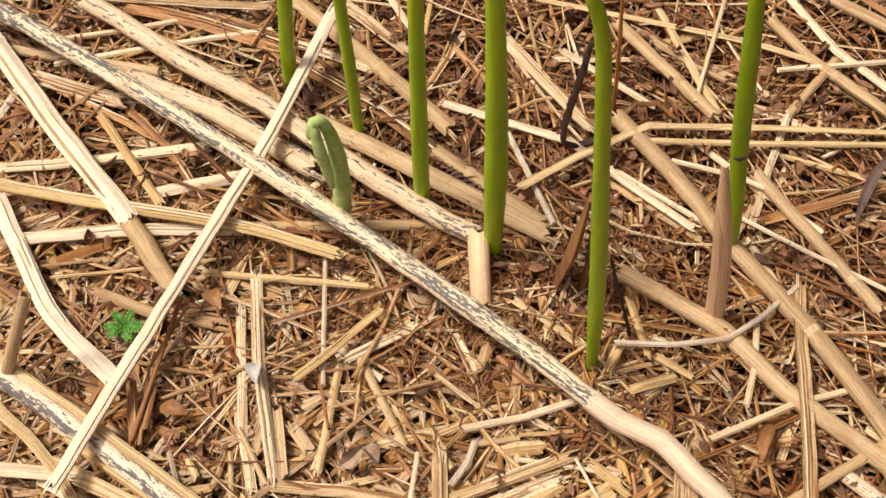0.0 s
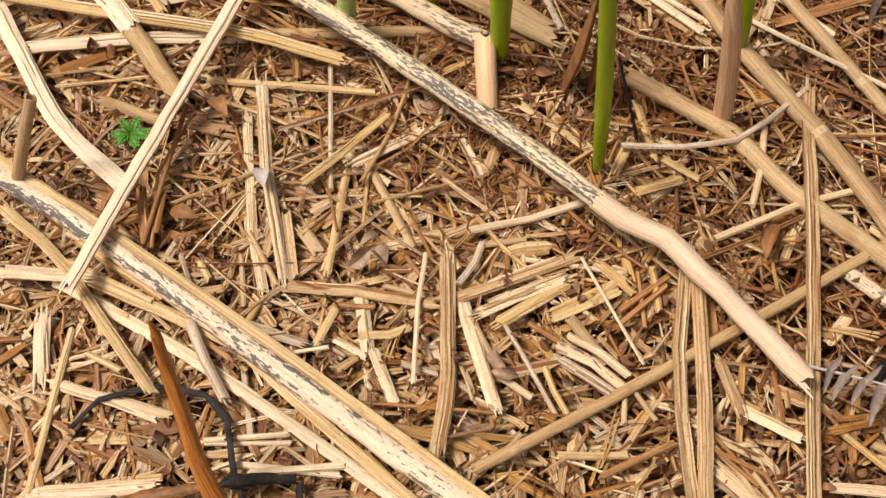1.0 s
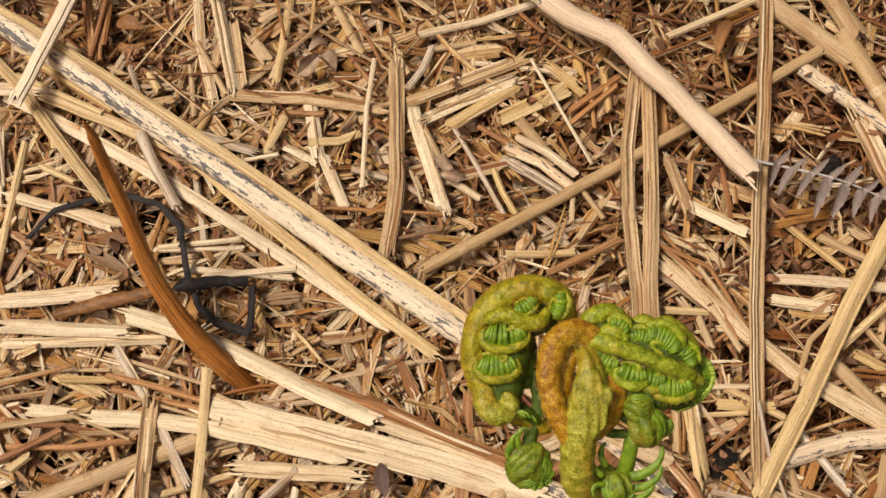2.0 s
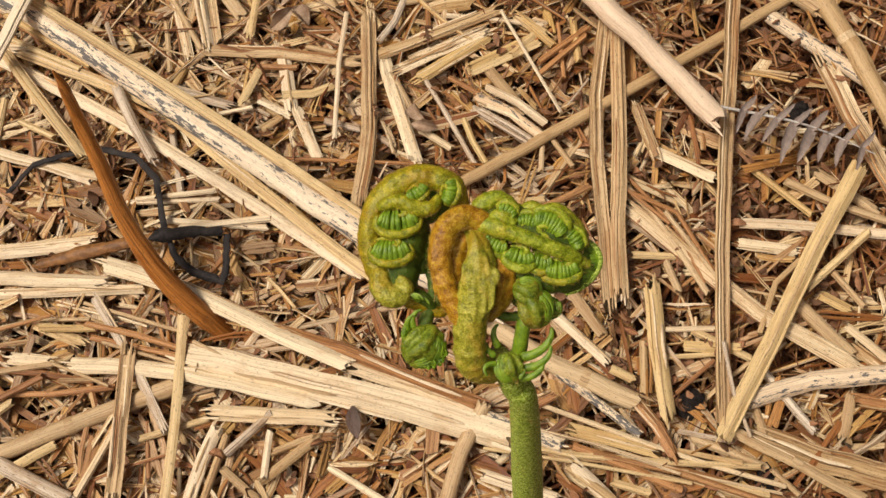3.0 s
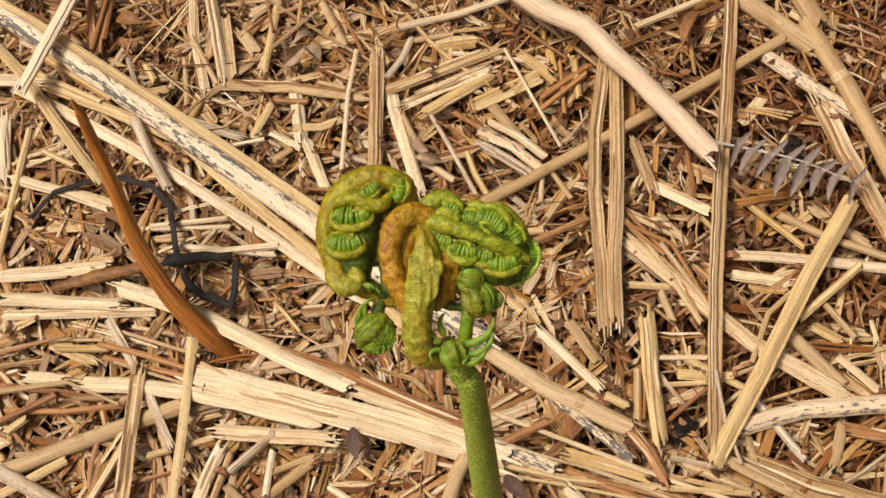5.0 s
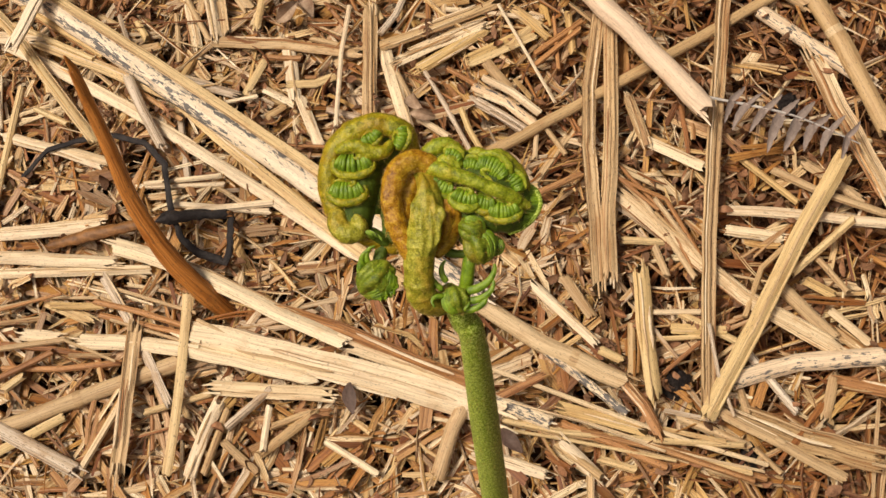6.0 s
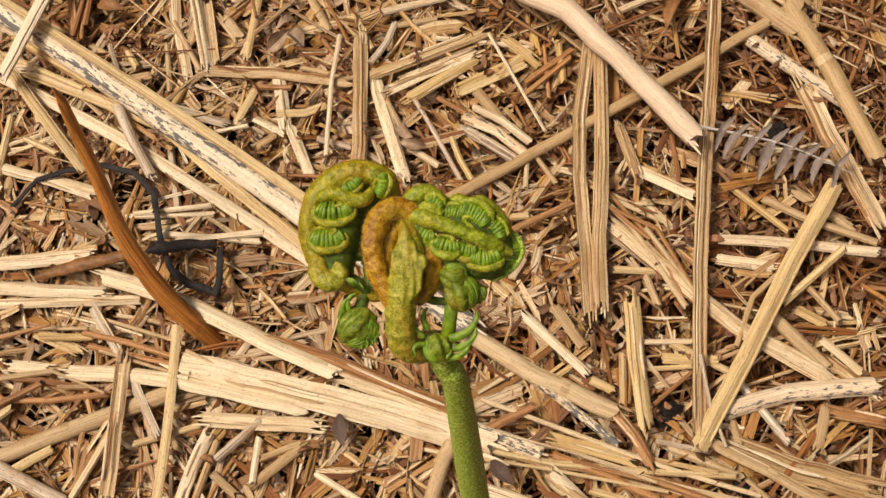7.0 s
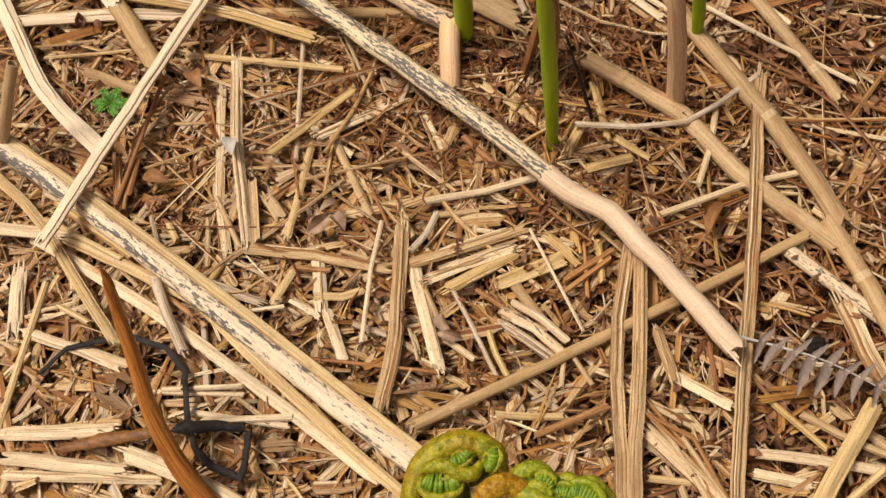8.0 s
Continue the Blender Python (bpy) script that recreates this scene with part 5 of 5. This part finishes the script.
# ---- the mat of chopped straw and leaf fragments ----
def chip_shape(rng, length, wide):
    """A short flat splinter of split straw along x, ridged and torn at its ends."""
    bend, lift = rng.uniform(-0.04, 0.04) * length, rng.uniform(-0.03, 0.04) * length
    if rng.random() < 0.15:
        bend *= 3
    line = [Vector((-length / 2, 0, 0)), Vector((rng.uniform(-0.12, 0.12) * length, bend, lift)), Vector((length / 2, 0, 0))]
    rise, thick = rng.uniform(-0.10, 0.24), rng.uniform(0.05, 0.13)
    profile = [(-0.5, 0), (-0.17, rise + rng.uniform(-0.05, 0.05)), (0.19, rise + rng.uniform(-0.05, 0.05)), (0.5, rng.uniform(-0.05, 0.05)), (0.2, rise - thick - 0.02), (-0.22, rise - thick)]
    return sweep(line, [wide * rng.uniform(0.75, 1.0), wide, wide * rng.choice((1.0, 0.95, 0.85, 0.5))], profile, rng, ragged=rng.choice((0.3, 0.7, 1.5)))


def split_chip(rng, length, wide):
    """A chip that has come apart along its fibres into two or three strips of uneven length."""
    count = 3 if wide > 0.0042 else 2
    verts, faces, uvs = [], [], []
    for k in range(count):
        strip = chip_shape(rng, length * rng.uniform(0.6, 1.0), wide / count * rng.uniform(0.8, 1.25))
        v, f, u = moved(strip, pose(rng.uniform(-0.15, 0.15) * length, (k - (count - 1) / 2) * wide / count, rng.uniform(-0.1, 0.14) * wide, rng.gauss(0, 14), rng.gauss(0, 2), rng.gauss(0, 2.5)))
        base = len(verts)
        verts += v
        faces += [tuple(i + base for i in face) for face in f]
        uvs += u
    return verts, faces, uvs


def chip_size(rng, typical=0.0185):
    length = min(0.060, max(0.006, rng.lognormvariate(math.log(typical), 0.5)))
    wide = min(0.0070, max(0.0008, rng.lognormvariate(math.log(0.0031), 0.5)))
    return length, min(wide, length * 0.5)


def rot(x, y):
    """The share of rotten brown litter: little in the foreground, most of it towards the far and the right."""
    return min(0.90, max(0.10, 0.355 + 1.7 * (y - 0.16) + 2.9 * (x - 0.03) + 1.5 * max(0.0, x - 0.12) + 0.45 * noise.noise((x * 9, y * 9, 4.0))))


def fibre(rng, at, long, thick):
    turn = rng.uniform(0, 2 * math.pi)
    way, side = Vector((math.cos(turn), math.sin(turn), rng.gauss(0, 0.12))), Vector((-math.sin(turn), math.cos(turn), 0))
    bow = rng.gauss(0, 0.12) * long
    line = [at - way * long / 2, at - way * long * 0.15 + side * bow, at + way * long * 0.2 + side * bow * 0.9, at + way * long / 2]
    return sweep(line, [thick, thick, thick * 0.9, thick * 0.5], ring(4, 0.5, 0.4), rng)


def long_shred(rng, x, y, z):
    """A thin whole straw, nearly straight, now and then kinked."""
    turn = radians(rng.choice((-40, -35, -8, 0, 45, 75, 110)) + rng.gauss(0, 18))
    long, wide = rng.uniform(0.030, 0.120), rng.uniform(0.0009, 0.0026)
    way, side = Vector((math.cos(turn), math.sin(turn), rng.gauss(0, 0.03))), Vector((-math.sin(turn), math.cos(turn), 0))
    kink = rng.gauss(0, 0.10) if rng.random() < 0.3 else rng.gauss(0, 0.02)
    line = [Vector((x, y, z)) + way * (long * s) + side * (long * kink * (1 - 4 * s * s)) for s in (-0.5, -0.2, 0.05, 0.3, 0.5)]
    return sweep(line, [wide, wide, wide * 0.95, wide * 0.9, wide * 0.7], [(-0.5, 0), (-0.2, 0.28), (0.2, 0.28), (0.5, 0), (0.2, -0.2), (-0.2, -0.2)], rng, ragged=1.2)


def curly(rng, at):
    """A crinkled rusty fibre."""
    line, way = [at], Vector((rng.gauss(0, 1), rng.gauss(0, 1), rng.gauss(0, 0.25))).normalized()
    turn = rng.gauss(0, 0.55)
    for _ in range(5):
        way = Matrix.Rotation(turn + rng.gauss(0, 0.2), 3, "Z") @ way
        line.append(line[-1] + way * rng.uniform(0.002, 0.0045))
    wide = rng.uniform(0.0004, 0.0012)
    return sweep(line, [wide] * 5 + [wide * 0.5], ring(4, 0.5, 0.35), rng)


def build_mulch():
    rng = random.Random(11)
    straws, brown = Pile(), Pile()
    for count, spread in ((19500, 0.0), (13000, 1.0)):
        for _ in range(count):
            if spread:
                x, y = rng.gauss(0.0, 0.45), rng.gauss(0.22, 0.45)
                if -0.34 < x < 0.36 and -0.12 < y < 0.60:
                    continue
            else:
                x, y = rng.uniform(-0.35, 0.37), rng.uniform(-0.13, 0.61)
            rotten = rng.random() < rot(x, y)
            length, wide = chip_size(rng, 0.013 if rotten else 0.0185)
            if spread:
                length, wide = length * 1.5, wide * 1.7
            level = rng.random() ** (1.0 if rotten else 1.4)
            z = (-0.021 if rotten else -0.018) + (0.013 if rotten else 0.018) * (1 - level) + 0.003 * noise.noise((x * 14, y * 14, 5))
            way = 180 * noise.noise((x * 7, y * 7, 2.0)) + rng.uniform(-75, 75)
            piece = split_chip if not spread and wide > 0.0029 and rng.random() < 0.4 else chip_shape
            shape = moved(piece(rng, length, wide * (0.8 if rotten else 1.0)), pose(x, y, z, rng.gauss(0, 18), rng.gauss(0, 8), way))
            (brown if rotten else straws).add(shape)
    for _ in range(6500):
        x, y = rng.uniform(-0.34, 0.36), rng.uniform(-0.12, 0.60)
        shape = fibre(rng, Vector((x, y, rng.uniform(-0.010, 0.003))), rng.uniform(0.008, 0.034), rng.uniform(0.0004, 0.0012))
        (brown if rng.random() < rot(x, y) else straws).add(shape)
    for _ in range(3400):
        x, y = 0.36 - 0.70 * rng.random() ** 0.55, -0.12 + 0.46 * rng.random() ** 1.25
        length, wide = chip_size(rng, 0.0205)
        piece = split_chip if rng.random() < 0.35 else chip_shape
        straws.add(moved(piece(rng, length, wide * 1.1), pose(x, y, rng.uniform(-0.005, 0.003), rng.gauss(0, 13), rng.gauss(0, 6), rng.uniform(0, 360))))
    for _ in range(5200):
        x, y = rng.uniform(-0.34, 0.36), rng.uniform(-0.12, 0.60)
        shape = chip_shape(rng, rng.uniform(0.010, 0.034), rng.uniform(0.0007, 0.0019))
        shape = moved(shape, pose(x, y, rng.uniform(-0.008, 0.003), rng.gauss(0, 20), rng.gauss(0, 9), rng.uniform(0, 360)))
        (brown if rng.random() < 0.75 * rot(x, y) + 0.12 else straws).add(shape)
    for _ in range(1700):
        x, y = rng.uniform(-0.34, 0.36), 0.60 - 0.42 * rng.random() ** 1.3
        (brown if rng.random() < 0.36 else straws).add(long_shred(rng, x, y, rng.uniform(-0.004, 0.006)))
    for _ in range(2600):
        x, y = rng.gauss(0.05, 0.10), rng.gauss(0.31, 0.06)
        brown.add(curly(rng, Vector((x, y, rng.uniform(-0.008, 0.006)))))
    mulch = thing("straw_mulch", "loose mat of chopped pale straw over soil", "straw mulch", kind="stuff", me=straws.mesh("straw_mulch", MAT["litter"], 25))
    thing("brown_litter", "dark reddish brown rotting bracken and straw shreds", "plant litter", kind="stuff", me=brown.mesh("brown_litter", MAT["rotten"], 25))
    kinds = [mesh_of("chip", *split_chip(rng, *chip_size(rng, 0.025)), MAT["chip"], 25) for _ in range(48)]
    for k in range(300):
        x, y = rng.uniform(-0.17, 0.24), rng.uniform(-0.03, 0.30)
        ob = part("chip", kinds[k % len(kinds)], mulch)
        ob.matrix_basis = pose(x, y, rng.uniform(0.0, 0.004), rng.gauss(0, 16), rng.gauss(0, 6), rng.uniform(0, 360))
    return mulch


def build_leaf_litter():
    rng = random.Random(23)
    pile = Pile()
    for _ in range(15000):
        x, y = rng.uniform(-0.36, 0.38), rng.uniform(-0.12, 0.62)
        if noise.noise((x * 11, y * 11, 9.0)) + 1.3 * (y - 0.22) + 1.5 * (x - 0.08) < rng.uniform(-0.60, 0.30):
            continue
        long = rng.uniform(0.003, 0.008) * (1.45 if y > 0.30 else 1.0)
        shape = blade(long, long * rng.uniform(0.35, 0.7), rng.uniform(-0.002, 0.002), rng.uniform(-0.9, 1.1), 3, 3, rng.uniform(-0.3, 0.3))
        pile.add(moved(shape, pose(x, y, rng.uniform(-0.008, 0.005), rng.gauss(0, 28), rng.gauss(0, 22), rng.uniform(0, 360))))
    for _ in range(420):
        x, y = rng.uniform(-0.30, 0.34), rng.uniform(-0.05, 0.60)
        if noise.noise((x * 11, y * 11, 9.0)) + 0.9 * (y - 0.25) + 1.3 * (x - 0.08) < rng.uniform(-0.30, 0.40):
            continue
        way = pose(x, y, rng.uniform(-0.003, 0.005), rng.gauss(0, 22), rng.gauss(0, 18), rng.uniform(0, 360))
        long = rng.uniform(0.007, 0.017)
        pile.add(moved(blade(long, 0.0012, 0.002, 0.3, 4, 3), way))
        for k in range(5):
            for side in (1, -1):
                lobe = rng.uniform(0.003, 0.0052) * (1 - 0.10 * k)
                pile.add(moved(blade(lobe, lobe * 0.5, rng.uniform(-0.0012, 0.0012), rng.uniform(-0.6, 0.9), 4, 3, side * -0.2), way @ pose(long * (0.1 + 0.17 * k), 0, 0.001, rng.gauss(0, 25), rng.gauss(0, 14), side * rng.uniform(55, 80))))
    return thing("leaf_litter", "crumbled purplish brown dead fern leaflets between straw", "leaf litter", kind="stuff", me=pile.mesh("leaf_litter", MAT["leaf_litter"], 60))


build_mulch()
build_leaf_litter()
